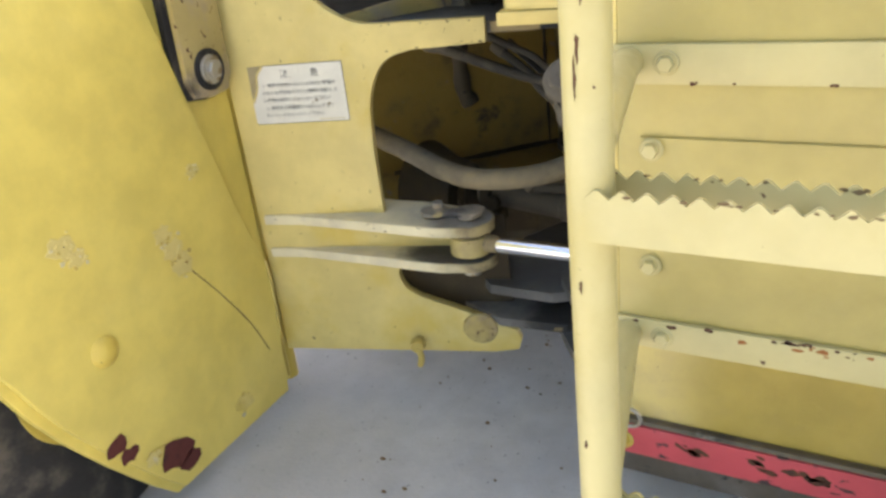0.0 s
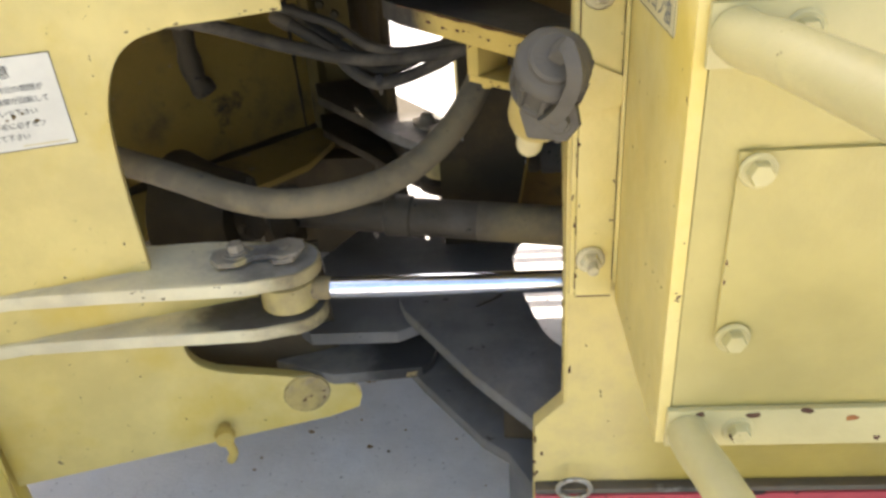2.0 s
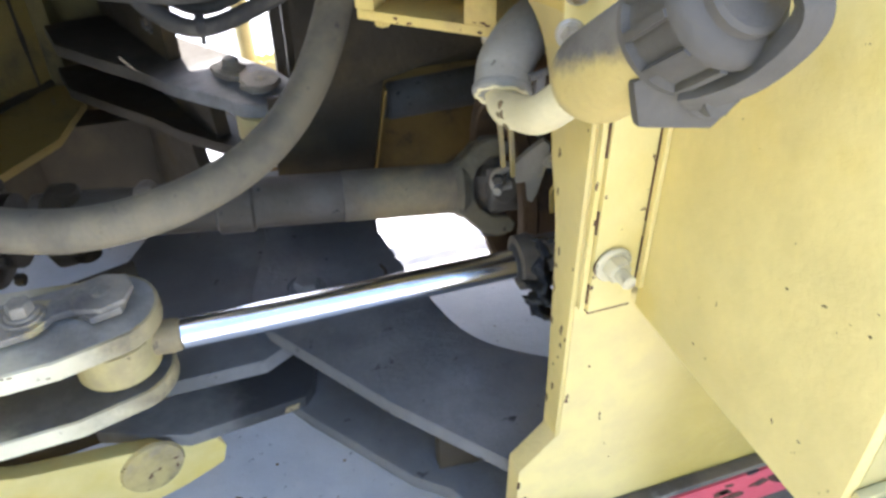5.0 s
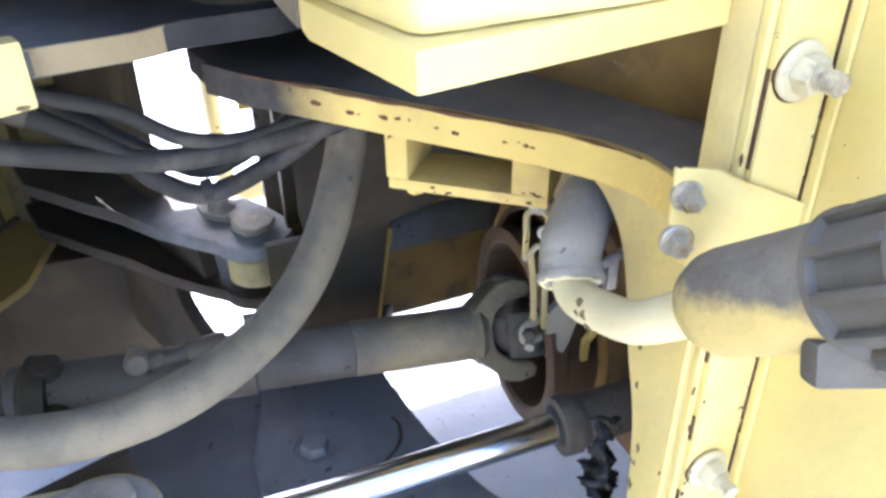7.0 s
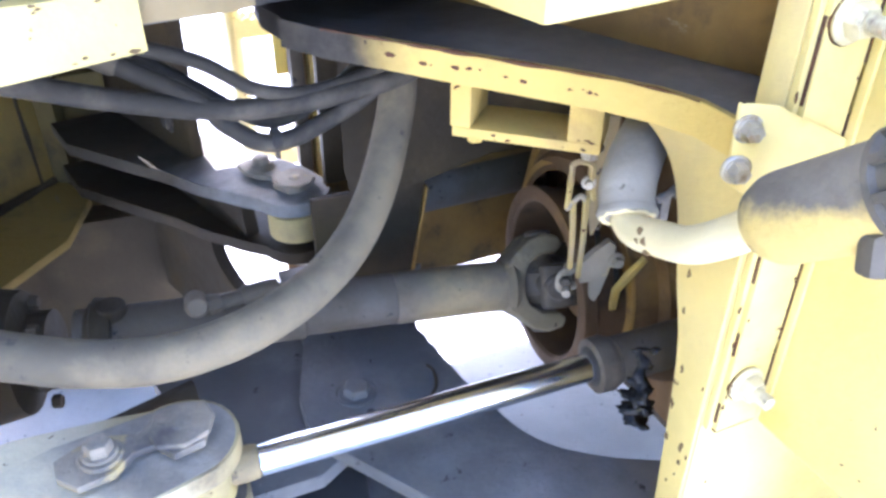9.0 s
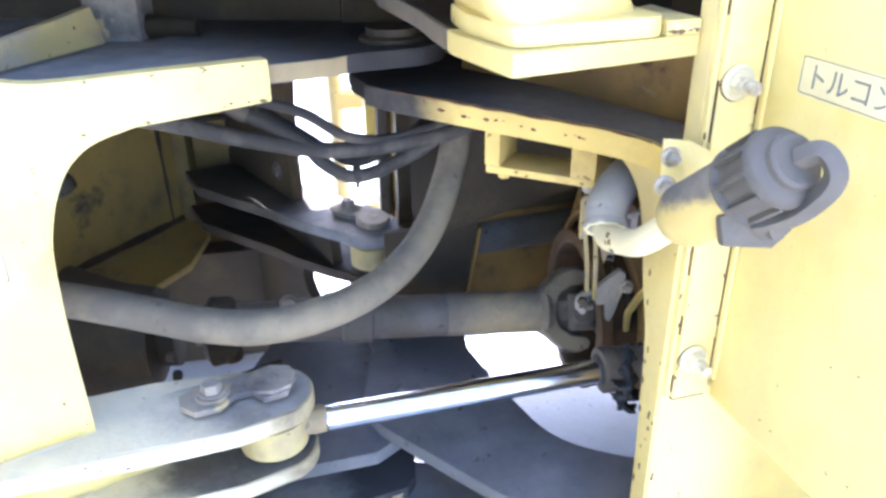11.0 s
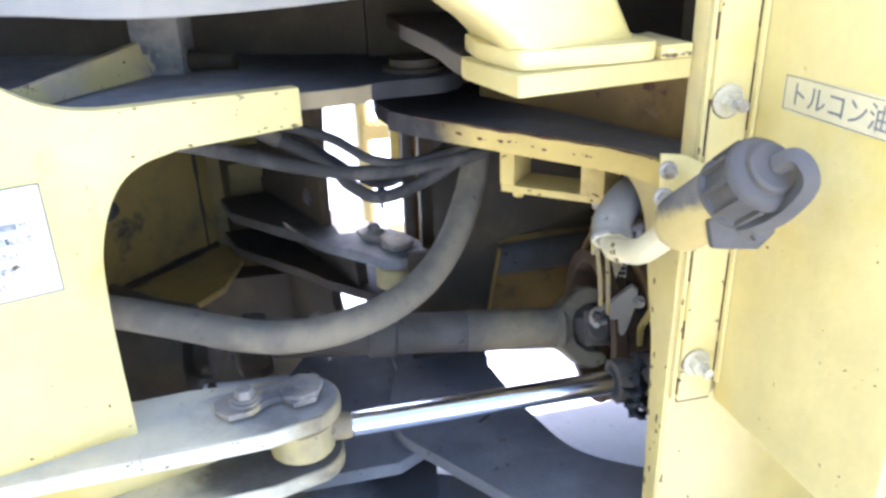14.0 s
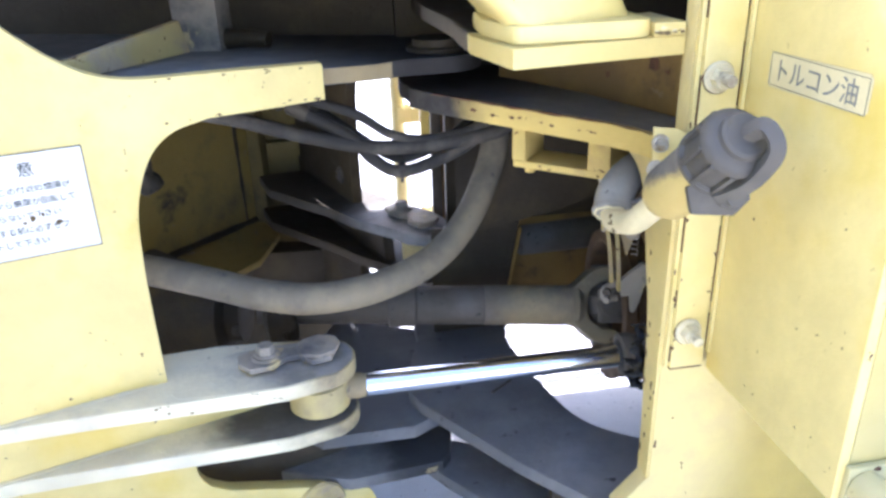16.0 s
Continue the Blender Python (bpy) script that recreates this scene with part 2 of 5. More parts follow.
concrete = material("sunlit_concrete", (0.52, 0.51, 0.49), 0.9, 0, ((0.8, 0.4, 0.7, (0.43, 0.42, 0.405), 0.9, 8.0, ONE), (9.0, 0.55, 0.75, (0.50, 0.49, 0.475), 0.9, 8.0, ONE), (60.0, 0.66, 0.7, (0.25, 0.24, 0.23), 0.9, 3.0, ONE)), 0.5, 90)
paper = material("white_label_film", (0.70, 0.685, 0.60), 0.5, 0, ((9.0, 0.55, 0.75, (0.56, 0.52, 0.40), 0.6, 6.0, ONE), (70.0, 0.68, 0.72, (0.30, 0.25, 0.15), 0.7, 3.0, ONE)), 0.0)
ink = material("faded_black_ink", (0.075, 0.074, 0.072), 0.6)
faint_ink = material("grey_faded_ink", (0.20, 0.195, 0.17), 0.6)
under = material("bare_label_adhesive", (0.36, 0.30, 0.17), 0.75, 0, ((30.0, 0.5, 0.7, (0.24, 0.19, 0.10), 0.8, 6.0, ONE),), 0.4, 160)
primer = material("rust_primer", (0.12, 0.035, 0.028), 0.75, 0, ((20.0, 0.5, 0.7, (0.06, 0.025, 0.02), 0.8, 6.0, ONE),), 0.5, 120)


# ---- mesh helpers ----
def link_mesh(name, bm, mat, smooth=35.0):
    me = bpy.data.meshes.new(name)
    bmesh.ops.recalc_face_normals(bm, faces=bm.faces)
    lim = radians(smooth)
    for f in bm.faces:
        f.smooth = True
    for e in bm.edges:
        e.smooth = len(e.link_faces) == 2 and e.calc_face_angle(0) < lim
    bm.to_mesh(me)
    bm.free()
    me.materials.append(mat)
    return new(name, me)


def part(name, bm, mat, parent, label=""):
    ob = link_mesh(name, bm, mat)
    ob.parent = parent
    return tagged(ob, label)


def thing(name, base, label, category, group="", kind=""):
    ob = new(name)
    ob.location = base
    ob.empty_display_size = 0.05
    bpy.context.view_layer.update()
    THING_BASE[ob.name] = Vector(base)
    return tagged(ob, label, category, group, kind)


THING_BASE = {}


def add(name, bm, mat, owner, label=""):
    """A part whose mesh is given in world coordinates, under a thing (an Empty) or under a part of it."""
    base = Vector((0, 0, 0))
    o = owner
    while o is not None:
        base += o.location
        o = o.parent
    bmesh.ops.translate(bm, verts=bm.verts, vec=-base)
    return part(name, bm, mat, owner, label)


def bevel(bm, width, segments=2, angle=30.0):
    es = [e for e in bm.edges if len(e.link_faces) == 2 and e.calc_face_angle(0) > radians(angle)]
    if es:
        bmesh.ops.bevel(bm, geom=es, offset=width, segments=segments, profile=0.7, affect="EDGES", clamp_overlap=True)
    return bm


def extrude(points, vec, width=0.0, segments=2):
    """A slab: a closed outline of 3D points, pushed along vec, with its edges rounded."""
    bm = bmesh.new()
    vs = [bm.verts.new(p) for p in points]
    f = bm.faces.new(vs)
    g = bmesh.ops.extrude_face_region(bm, geom=[f])
    bmesh.ops.translate(bm, verts=[v for v in g["geom"] if isinstance(v, bmesh.types.BMVert)], vec=Vector(vec))
    bmesh.ops.recalc_face_normals(bm, faces=bm.faces)
    if width:
        bevel(bm, width, segments)
    return bm


def flat(points2, z0, z1, width=0.002):
    return extrude([(x, y, z0) for x, y in points2], (0, 0, z1 - z0), width)


def box(lo, hi, width=0.003, turn=0.0, pivot=None):
    (x0, y0, z0), (x1, y1, z1) = lo, hi
    bm = flat(((x0, y0), (x1, y0), (x1, y1), (x0, y1)), z0, z1, width)
    if turn:
        c = Vector(pivot or ((x0 + x1) / 2, (y0 + y1) / 2, 0))
        bmesh.ops.rotate(bm, verts=bm.verts, cent=c, matrix=Matrix.Rotation(radians(turn), 3, "Z"))
    return bm


def along(p, q):
    return (Vector(q) - Vector(p)).to_track_quat("Z", "Y").to_matrix().to_4x4()


def lathe(p, q, profile, segments=28):
    """A turned solid about the line p-q: profile of (way along 0..1, radius)."""
    p, q = Vector(p), Vector(q)
    m = Matrix.Translation(p) @ along(p, q)
    length = (q - p).length
    bm = bmesh.new()
    rings = []
    for h, r in profile:
        rings.append([bm.verts.new(m @ Vector((r * math.cos(2 * math.pi * k / segments), r * math.sin(2 * math.pi * k / segments), h * length))) for k in range(segments)])
    for a, b in zip(rings, rings[1:]):
        for k in range(segments):
            bm.faces.new((a[k], a[(k + 1) % segments], b[(k + 1) % segments], b[k]))
    bm.faces.new(rings[0][::-1])
    bm.faces.new(rings[-1])
    return bm


def open_ring(p, q, profile, segments=28):
    """A lathe with open ends."""
    bm = lathe(p, q, profile, segments)
    bmesh.ops.delete(bm, geom=[f for f in bm.faces if len(f.verts) > 4], context="FACES_ONLY")
    return bm


def rod(p, q, r, edge=0.06, segments=28):
    return lathe(p, q, ((0, r * (1 - edge * 2)), (edge * r / max(1e-6, (Vector(q) - Vector(p)).length) * 2, r), (1 - edge * r / max(1e-6, (Vector(q) - Vector(p)).length) * 2, r), (1, r * (1 - edge * 2))), segments)


def curve_points(pts, steps=10):
    pts = [Vector(p) for p in pts]
    ext = [2 * pts[0] - pts[1], *pts, 2 * pts[-1] - pts[-2]]
    out = []
    for a, b, c, d in zip(ext, ext[1:], ext[2:], ext[3:]):
        for k in range(steps):
            t = k / steps
            out.append(0.5 * ((2 * b) + (c - a) * t + (2 * a - 5 * b + 4 * c - d) * t * t + (3 * b - a - 3 * c + d) * t ** 3))
    out.append(pts[-1])
    return out


def tube(pts, r, steps=10, segments=18, wobble=0.0):
    cs = curve_points(pts, steps)
    bm = bmesh.new()
    rings, side = [], None
    for i, c in enumerate(cs):
        d = (cs[min(i + 1, len(cs) - 1)] - cs[max(i - 1, 0)]).normalized()
        side = (Vector((0, 0, 1)).cross(d) if side is None else side - side.dot(d) * d)
        if side.length < 1e-5:
            side = Vector((1, 0, 0)).cross(d)
        side.normalize()
        up = d.cross(side)
        rr = (r[0] + (r[1] - r[0]) * i / (len(cs) - 1) if isinstance(r, tuple) else r) * (1 + wobble * noise.noise(c * 30))
        rings.append([bm.verts.new(c + rr * (math.cos(2 * math.pi * k / segments) * side + math.sin(2 * math.pi * k / segments) * up)) for k in range(segments)])
    for a, b in zip(rings, rings[1:]):
        for k in range(segments):
            bm.faces.new((a[k], a[(k + 1) % segments], b[(k + 1) % segments], b[k]))
    bm.faces.new(rings[0][::-1])
    bm.faces.new(rings[-1])
    return bm


def join(*bms):
    out = bmesh.new()
    for b in bms:
        me = bpy.data.meshes.new("tmp")
        b.to_mesh(me)
        b.free()
        out.from_mesh(me)
        bpy.data.meshes.remove(me)
    return out


def hexagon(p, d, r, h, dome=True):
    """A bolt head or nut with chamfered corners, its foot at p."""
    p, d = Vector(p), Vector(d).normalized()
    return lathe(p, p + d * h, ((0, r), (0.75, r), (1.0, r * 0.86)), 6)


def bolt(owner, p, d, r=0.011, h=0.009, mat=None, washer=True, name="bolt", stud=0.0):
    p, d = Vector(p), Vector(d).normalized()
    w = 0.0
    if washer:
        w = 0.003
        add("washer", rod(p - d * 0.002, p + d * w, r * 1.45), mat or steel, owner)
    add(name, hexagon(p + d * w, d, r, h), mat or steel, owner)
    if stud:
        bm = lathe(p + d * (w + h), p + d * (w + h + stud), tuple((k / 12, r * (0.56 if k % 2 else 0.50)) for k in range(13)), 16)
        add("stud", bm, mat or steel, owner)


def arc(cx, cy, r, a0, a1, n=12):
    return [(cx + r * math.cos(radians(a0 + (a1 - a0) * k / n)), cy + r * math.sin(radians(a0 + (a1 - a0) * k / n))) for k in range(n + 1)]


def grown(pts2, steps=6):
    """A smooth open line through 2D points."""
    return [(p.x, p.y) for p in curve_points([(x, y, 0) for x, y in pts2], steps)]


# ---- the plan ----
# Front frame: a near side plate through P0 along U, N pointing outwards; the far side is its mirror image.
P0, U, N = Vector((-0.4333, 0.6357, 0)), Vector((0.9538, 0.3003, 0)).normalized(), Vector((0.3003, -0.9538, 0)).normalized()
AXIS_AT, AXIS_N = Vector((0.08, 0.873, 0)), Vector((0.4384, 0.8988, 0)).normalized()


def fp(s, d, z):
    return P0 + U * s + N * d + Vector((0, 0, z))


def mirrored(bm):
    for v in bm.verts:
        v.co -= 2 * (v.co - AXIS_AT).dot(AXIS_N) * AXIS_N
    bmesh.ops.reverse_faces(bm, faces=bm.faces)
    return bm


def mirror_point(p):
    p = Vector(p)
    return p - 2 * (p - Vector((AXIS_AT.x, AXIS_AT.y, p.z))).dot(AXIS_N) * AXIS_N


# ---- ground ----
gb = bmesh.new()
bmesh.ops.create_grid(gb, x_segments=2, y_segments=2, size=60)
ground = tagged(link_mesh("ground", gb, concrete), "pale sunlit concrete yard, stained", "ground", kind="structure")

joint = flat([(-6.0, 2.58), (8.0, 8.60), (8.0, 8.62), (-6.0, 2.60)], 0.0, 0.002, 0.0)
tagged(link_mesh("ground_joint", joint, dark_metal), "thin dark expansion joint in the concrete yard", "ground joint", kind="structure")

rng = random.Random(31)
bits = []
for k in range(90):
    x, y = rng.uniform(-0.35, 0.55), rng.uniform(0.05, 1.05)
    n, r = rng.randint(4, 8), rng.choice((0.0015, 0.002, 0.003, 0.004, 0.007))
    turn = rng.uniform(0, 6.28)
    bits.append(flat([(x + r * rng.uniform(0.5, 1.3) * math.cos(turn + 6.2832 * j / n), y + 0.6 * r * rng.uniform(0.5, 1.3) * math.sin(turn + 6.2832 * j / n)) for j in range(n)], 0.0005, 0.002 + r * 0.4, 0.0))
tagged(link_mesh("ground_debris", join(*bits), brown), "grit and dry leaf scraps scattered on the concrete", "debris", kind="stuff")

# ---- front frame ----
front = thing("front_chassis", (-0.45, 0.95, 0.0), "yellow articulated front frame of a wheel loader, dusty and worn", "machine frame")
LOW = [(0.047, 0.535), (0.20, 0.53), (0.215, 0.44), (0.11, 0.425), *grown([(0.075, 0.405), (0.064, 0.37), (0.078, 0.332), (0.112, 0.306)], 4), (0.235, 0.259), (0.357, 0.206), (0.369, 0.178), (0.360, 0.148), (0.30, 0.139)]
CUT = [(0.336, 0.995), (0.336, 0.941), (0.25, 0.938), *grown([(0.165, 0.936), (0.113, 0.922), (0.078, 0.888), (0.054, 0.823), (0.047, 0.74), (0.046, 0.65)], 5)]
PLATE = [(-0.29, 1.42), (-0.24, 1.36), *grown([(-0.155, 1.22), (-0.09, 1.122), (-0.062, 1.081), (-0.03, 1.050), (0.0, 1.027), (0.033, 1.010), (0.08, 1.0), (0.18, 0.998)], 4), *CUT, *LOW, (-0.29, 0.142)]


def side_plate():
    return extrude([fp(s, 0, z) for s, z in PLATE], -N * 0.026, 0.004)


add("side_plate", side_plate(), yellow_pale, front, "pale yellow painted steel side plate with a rounded cut-out")
# far side plate, mirror of the near one, its recess shade painted black
add("side_plate", mirrored(extrude([fp(a, 0, z) for a, z in [(-0.32, 0.955)] + CUT[1:] + LOW + [(-0.32, 0.142)]], -N * 0.026, 0.003)), oil_shade_black, front, "grimy inner face of the far side plate, blackened for shade")


LS, LD = 0.267, 0.046             # the steering pin, along the plate and out from it


def lug(z0, z1):
    tip = [(-0.275, 0.002), (-0.18, 0.008), (-0.10, 0.028), (0.0, 0.053), (0.13, 0.089), (0.20, 0.106)]
    end = arc(LS, LD, 0.063, 80, -95, 16)
    back = [(0.225, -0.034), (0.137, -0.068), (0.057, -0.086), (-0.04, -0.120), (-0.18, -0.165), (-0.30, -0.150)]
    return extrude([fp(s, d, z0) for s, d in tip + end + back], (0, 0, z1 - z0), 0.004)


lug_paint = material("bleached_yellow_with_soiled_tip", (0.74, 0.675, 0.46), 0.75, 0, ((4.0, 0.45, 0.72, (0.56, 0.51, 0.38), 0.9, 7.0, ONE), (7.0, 0.60, 0.80, (0.34, 0.30, 0.22), 0.85, 7.0, ONE), (60.0, 0.72, 0.75, RUST, 0.85, 3.0, ONE)), 0.45, 120, drift=(tuple(P0), tuple(U), 0.15, 0.29, 0.13, 18.0, (0.40, 0.325, 0.165), (0.20, 0.165, 0.105)))
add("upper_lug", lug(0.520, 0.545), lug_paint, front, "dusty yellow pin lug tapering into a rib")
add("lower_lug", lug(0.428, 0.452), lug_paint, front, "dusty yellow lower pin lug")


# far lugs, on the far side plate, their shade put into the colours
FPIN = mirror_point(fp(LS, LD, 0))
fback = Vector(mirror_point(fp(0, LD, 0)))
far_lug_paint = material("dusty_lug_with_shaded_root", (0.060, 0.050, 0.036), 0.8, 0, ((6.0, 0.5, 0.75, (0.10, 0.085, 0.06), 0.85, 7.0, ONE),), 0.4, 120, drift=(tuple(fback), tuple((FPIN - fback).normalized()), 0.06, 0.22, 0.10, 14.0, (0.30, 0.29, 0.27), (0.22, 0.21, 0.195)))
add("upper_lug", mirrored(lug(0.520, 0.545)), far_lug_paint, front, "far pin lug with dusty grey tip, root darkened for shade")
add("lower_lug", mirrored(lug(0.428, 0.452)), oil_shade_black, front)


weld = [fp(-0.27 + 0.0155 * k, 0.0015, 0.5462) for k in range(20)]
add("weld_bead", tube(weld, 0.0022, 4, 8, 0.5), yellow_cream, front)
add("weld_bead", tube([Vector((p.x, p.y, 0.4532)) for p in weld], 0.0022, 4, 8, 0.5), yellow_cream, front)


def lug_film(z, start, seed):
    rg = random.Random(seed)
    tip = [(0.03, 0.058), (0.13, 0.0845), (0.20, 0.1015)]
    end = arc(LS, LD, 0.0585, 80, -95, 16)
    ragged = [(start + rg.uniform(-0.01, 0.01), -0.028 + 0.021 * k) for k in range(5)]
    outer = [p for p in tip if p[0] > start + 0.03]
    return extrude([fp(s, d, z) for s, d in outer + end + [(0.16, -0.030)] + ragged], (0, 0, 0.0006), 0.0)


# second row darkens the lower lug with the upper one's shade
for z, start, seed, low, high, shade, words in ((0.5449, 0.05, 1, 0.10, 0.215, 1.0, "grey dust lying on the lug tip"), (0.4519, 0.02, 2, 0.05, 0.15, 0.38, "grey dust on the lower lug, darkened for shade")):
    film = material("dust_and_shade_on_bleached_yellow", (0.74, 0.675, 0.46), 0.75, 0, ((4.0, 0.45, 0.72, (0.56, 0.51, 0.38), 0.9, 7.0, ONE), (7.0, 0.60, 0.80, (0.34, 0.30, 0.22), 0.85, 7.0, ONE), (60.0, 0.72, 0.75, RUST, 0.85, 3.0, ONE)), 0.45, 120, drift=(tuple(P0), tuple(U), low, high, 0.11, 16.0, tuple(c * shade for c in (0.22, 0.205, 0.175)), tuple(c * shade for c in (0.31, 0.29, 0.25))))
    add("lug_film", lug_film(z, start, seed), film, front, words)


def pin_set(flip):
    def f(bm):
        return mirrored(bm) if flip else bm

    def at(a, d, z):
        return fp(a + LS - 0.279, d + LD - 0.034, z)

    add("steering_pin", f(lathe(at(0.279, 0.034, 0.40), at(0.279, 0.034, 0.553), ((0, 0.022), (0.98, 0.022), (1, 0.019)))), steel, front)
    shape = [(0.165, -0.004), (0.16, 0.02), (0.172, 0.045), (0.205, 0.050), (0.232, 0.036), (0.252, 0.040), (0.262, 0.066), (0.295, 0.068), (0.314, 0.040), (0.308, 0.006), (0.272, 0.000), (0.245, 0.014), (0.225, -0.002), (0.195, -0.010)]
    add("lock_plate", f(extrude([at(s, d, 0.552) for s, d in shape], (0, 0, 0.010), 0.003)), grey_dust, front, "dusty grey lock plate over the pin")
    head = [(0.285 + 0.036 * math.cos(k * 0.7854 + 0.3) * (1.06 if k % 2 else 0.96), 0.034 + 0.033 * math.sin(k * 0.7854 + 0.3)) for k in range(8)]
    add("pin_head", f(extrude([at(s, d, 0.5605) for s, d in head], (0, 0, 0.007), 0.003, 3)), grey_dust, front)
    add("pin_centre", f(lathe(at(0.285, 0.034, 0.567), at(0.285, 0.034, 0.5695), ((0, 0.012), (0.6, 0.010), (1, 0.006)), 16)), grey_dust, front)
    add("washer", f(rod(at(0.205, 0.020, 0.561), at(0.205, 0.020, 0.566), 0.024)), grey_dust, front)
    add("washer", f(rod(at(0.205, 0.020, 0.566), at(0.205, 0.020, 0.570), 0.019)), grey_dust, front)
    add("bolt", f(hexagon(at(0.205, 0.020, 0.570), (0, 0, 1), 0.0145, 0.013)), grey_dust, front)


pin_set(False)
pin_set(True)

# top hinge plate with its rounded end over the hinge, and the bottom one
HINGE = Vector((0.078, 0.880, 0))
near_edge = [fp(-1.15, -0.026, 0), fp(-0.12, -0.026, 0), fp(0.20, -0.026, 0), fp(0.336, -0.028, 0), Vector((-0.03, 0.780, 0)), Vector((0.011, 0.799, 0))]
round_end = [Vector((HINGE.x + 0.075 * math.cos(radians(a)), HINGE.y + 0.075 * math.sin(radians(a)), 0)) for a in range(-80, 35, 10)]
top_out = near_edge + round_end + [mirror_point(p) for p in reversed(near_edge)]
add("top_hinge_plate", extrude([(p.x, p.y, 0.956) for p in top_out], (0, 0, 0.026), 0.003), top_dust, front, "grey dusty top hinge plate")
ea, eb, ec = fp(0.338, -0.028, 0), Vector((-0.03, 0.777, 0)), Vector((0.058, 0.829, 0))
add("plate_edge", extrude([(p.x, p.y, 0.9575) for p in (ea, eb, ec, ec + Vector((-0.002, 0.006, 0)), eb + Vector((0, 0.006, 0)), ea + Vector((0, 0.006, 0)))], (0, 0, 0.0235), 0.001), tan_dust, front, "dusty tan plate edge")
add("hinge_collar", lathe((HINGE.x, HINGE.y, 0.9825), (HINGE.x, HINGE.y, 1.002), ((0, 0.050), (0.3, 0.050), (0.45, 0.040), (1, 0.040))), oil_shade_black, front)
low_out = [(-0.25, 0.84), (-0.17, 0.765), (0.0, 0.765), (0.06, 0.80), (0.10, 0.88), (0.10, 1.0), (0.06, 1.12), (-0.12, 1.21), (-0.20, 1.06), (-0.182, 1.0), (-0.208, 0.945)]
add("bottom_hinge_plate", flat(low_out, 0.290, 0.317, 0.003), plate_dust, front, "dark dusty bottom hinge plate")
fork_paint = material("dust_on_black_steel", (0.045, 0.044, 0.043), 0.7, 0, ((6.0, 0.5, 0.75, (0.08, 0.078, 0.072), 0.85, 7.0, ONE),), 0.4, 120, drift=((-0.02, 0.76, 0.24), (-0.9, -0.1, 0.0), 0.0, 0.07, 0.08, 20.0, (0.15, 0.145, 0.135), (0.20, 0.19, 0.17)))
add("lower_fork_plate", flat([(-0.30, 0.79), (-0.126, 0.721), (0.046, 0.738), (0.064, 0.760), (0.077, 0.818), (0.06, 0.92), (-0.10, 1.02), (-0.28, 1.0)], 0.225, 0.250, 0.004), fork_paint, front, "dark lower fork plate with grey dust")
add("bare_patch", extrude([(0.012, 0.7345, 0.230), (0.034, 0.7360, 0.232), (0.036, 0.7362, 0.242), (0.016, 0.7350, 0.240)], (0.0003, -0.0014, 0), 0.0), tan_dust, front)

# slanting bulkhead, corner post, lower deck and the parts bolted on them
BH0, BH1 = Vector((-0.93, 1.05, 0)), Vector((-0.31, 1.70, 0))
bh_dir = (BH1 - BH0).normalized()
bh_n = Vector((bh_dir.y, -bh_dir.x, 0))
add("bulkhead", extrude([BH0 + Vector((0, 0, 0.30)), BH1 + Vector((0, 0, 0.30)), BH1 + Vector((0, 0, 0.955)), BH0 + Vector((0, 0, 0.955))], -bh_n * 0.02, 0.003), yellow_grimy, front, "grimy olive-yellow bulkhead plate")
cp = Vector((-0.298, 1.665, 0))
add("corner_post", extrude([cp + Vector((-0.022, 0.02, 0.40)), cp + Vector((0.016, 0.0, 0.40)), cp + Vector((0.010, 0.0, 0.955)), cp + Vector((-0.020, 0.02, 0.955))], -bh_n * 0.02 + Vector((0.03, 0.02, 0)), 0.003), olive_grime, front)
add("lower_deck", extrude([BH0 + bh_n * 0.001 + Vector((0, 0, 0.385)), BH1 + bh_n * 0.001 + Vector((0, 0, 0.385)), BH1 + bh_n * 0.10 + Vector((-0.02, 0, 0.36)), BH1 - bh_dir * 0.16 + bh_n * 0.16 + Vector((0, 0, 0.355)), BH0 + bh_n * 0.2 + Vector((0, 0, 0.355))], (0, 0, 0.018), 0.003), yellow_grimy, front, "brown-yellow lower deck")
far_fold = mirror_point(fp(-0.318, -0.013, 0))
add("far_wall", extrude([BH1 + Vector((0, 0, 0.30)), far_fold + Vector((0, 0, 0.30)), far_fold + Vector((0, 0, 0.955)), BH1 + Vector((0, 0, 0.955))], (0.0, 0.02, 0), 0.003), olive_grime, front, "grimy wall behind the far lug")
fw = (far_fold - BH1).normalized()
fwn = Vector((fw.y, -fw.x, 0))
if fwn.y > 0:
    fwn = -fwn
ra, rb = BH1 + fw * 0.04 + fwn * 0.002, far_fold - fw * 0.01 + fwn * 0.002
for z, h, depth, paint in ((0.585, 0.045, 0.035, olive_grime), (0.500, 0.020, 0.05, oil_shade_black), (0.655, 0.012, 0.022, oil_shade_black)):
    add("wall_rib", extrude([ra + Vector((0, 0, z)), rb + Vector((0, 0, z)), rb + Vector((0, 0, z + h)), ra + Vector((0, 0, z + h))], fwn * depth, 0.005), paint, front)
for u, z in ((0.35, 0.75), (0.62, 0.72), (0.45, 0.83)):
    add("nut", hexagon(BH1.lerp(far_fold, u) + fwn * 0.002 + Vector((0, 0, z)), fwn, 0.013, 0.010), dark_metal, front)
add("corner_dark", tube([BH0.lerp(BH1, 0.3) + bh_n * 0.006 + Vector((0, 0, 0.408)), BH0.lerp(BH1, 0.65) + bh_n * 0.008 + Vector((0, 0, 0.410)), BH1 - bh_dir * 0.02 + bh_n * 0.006 + Vector((0, 0, 0.408))], 0.009, 8, 10, 0.8), oil_shade_black, front, "black line in the corner of deck and bulkhead")
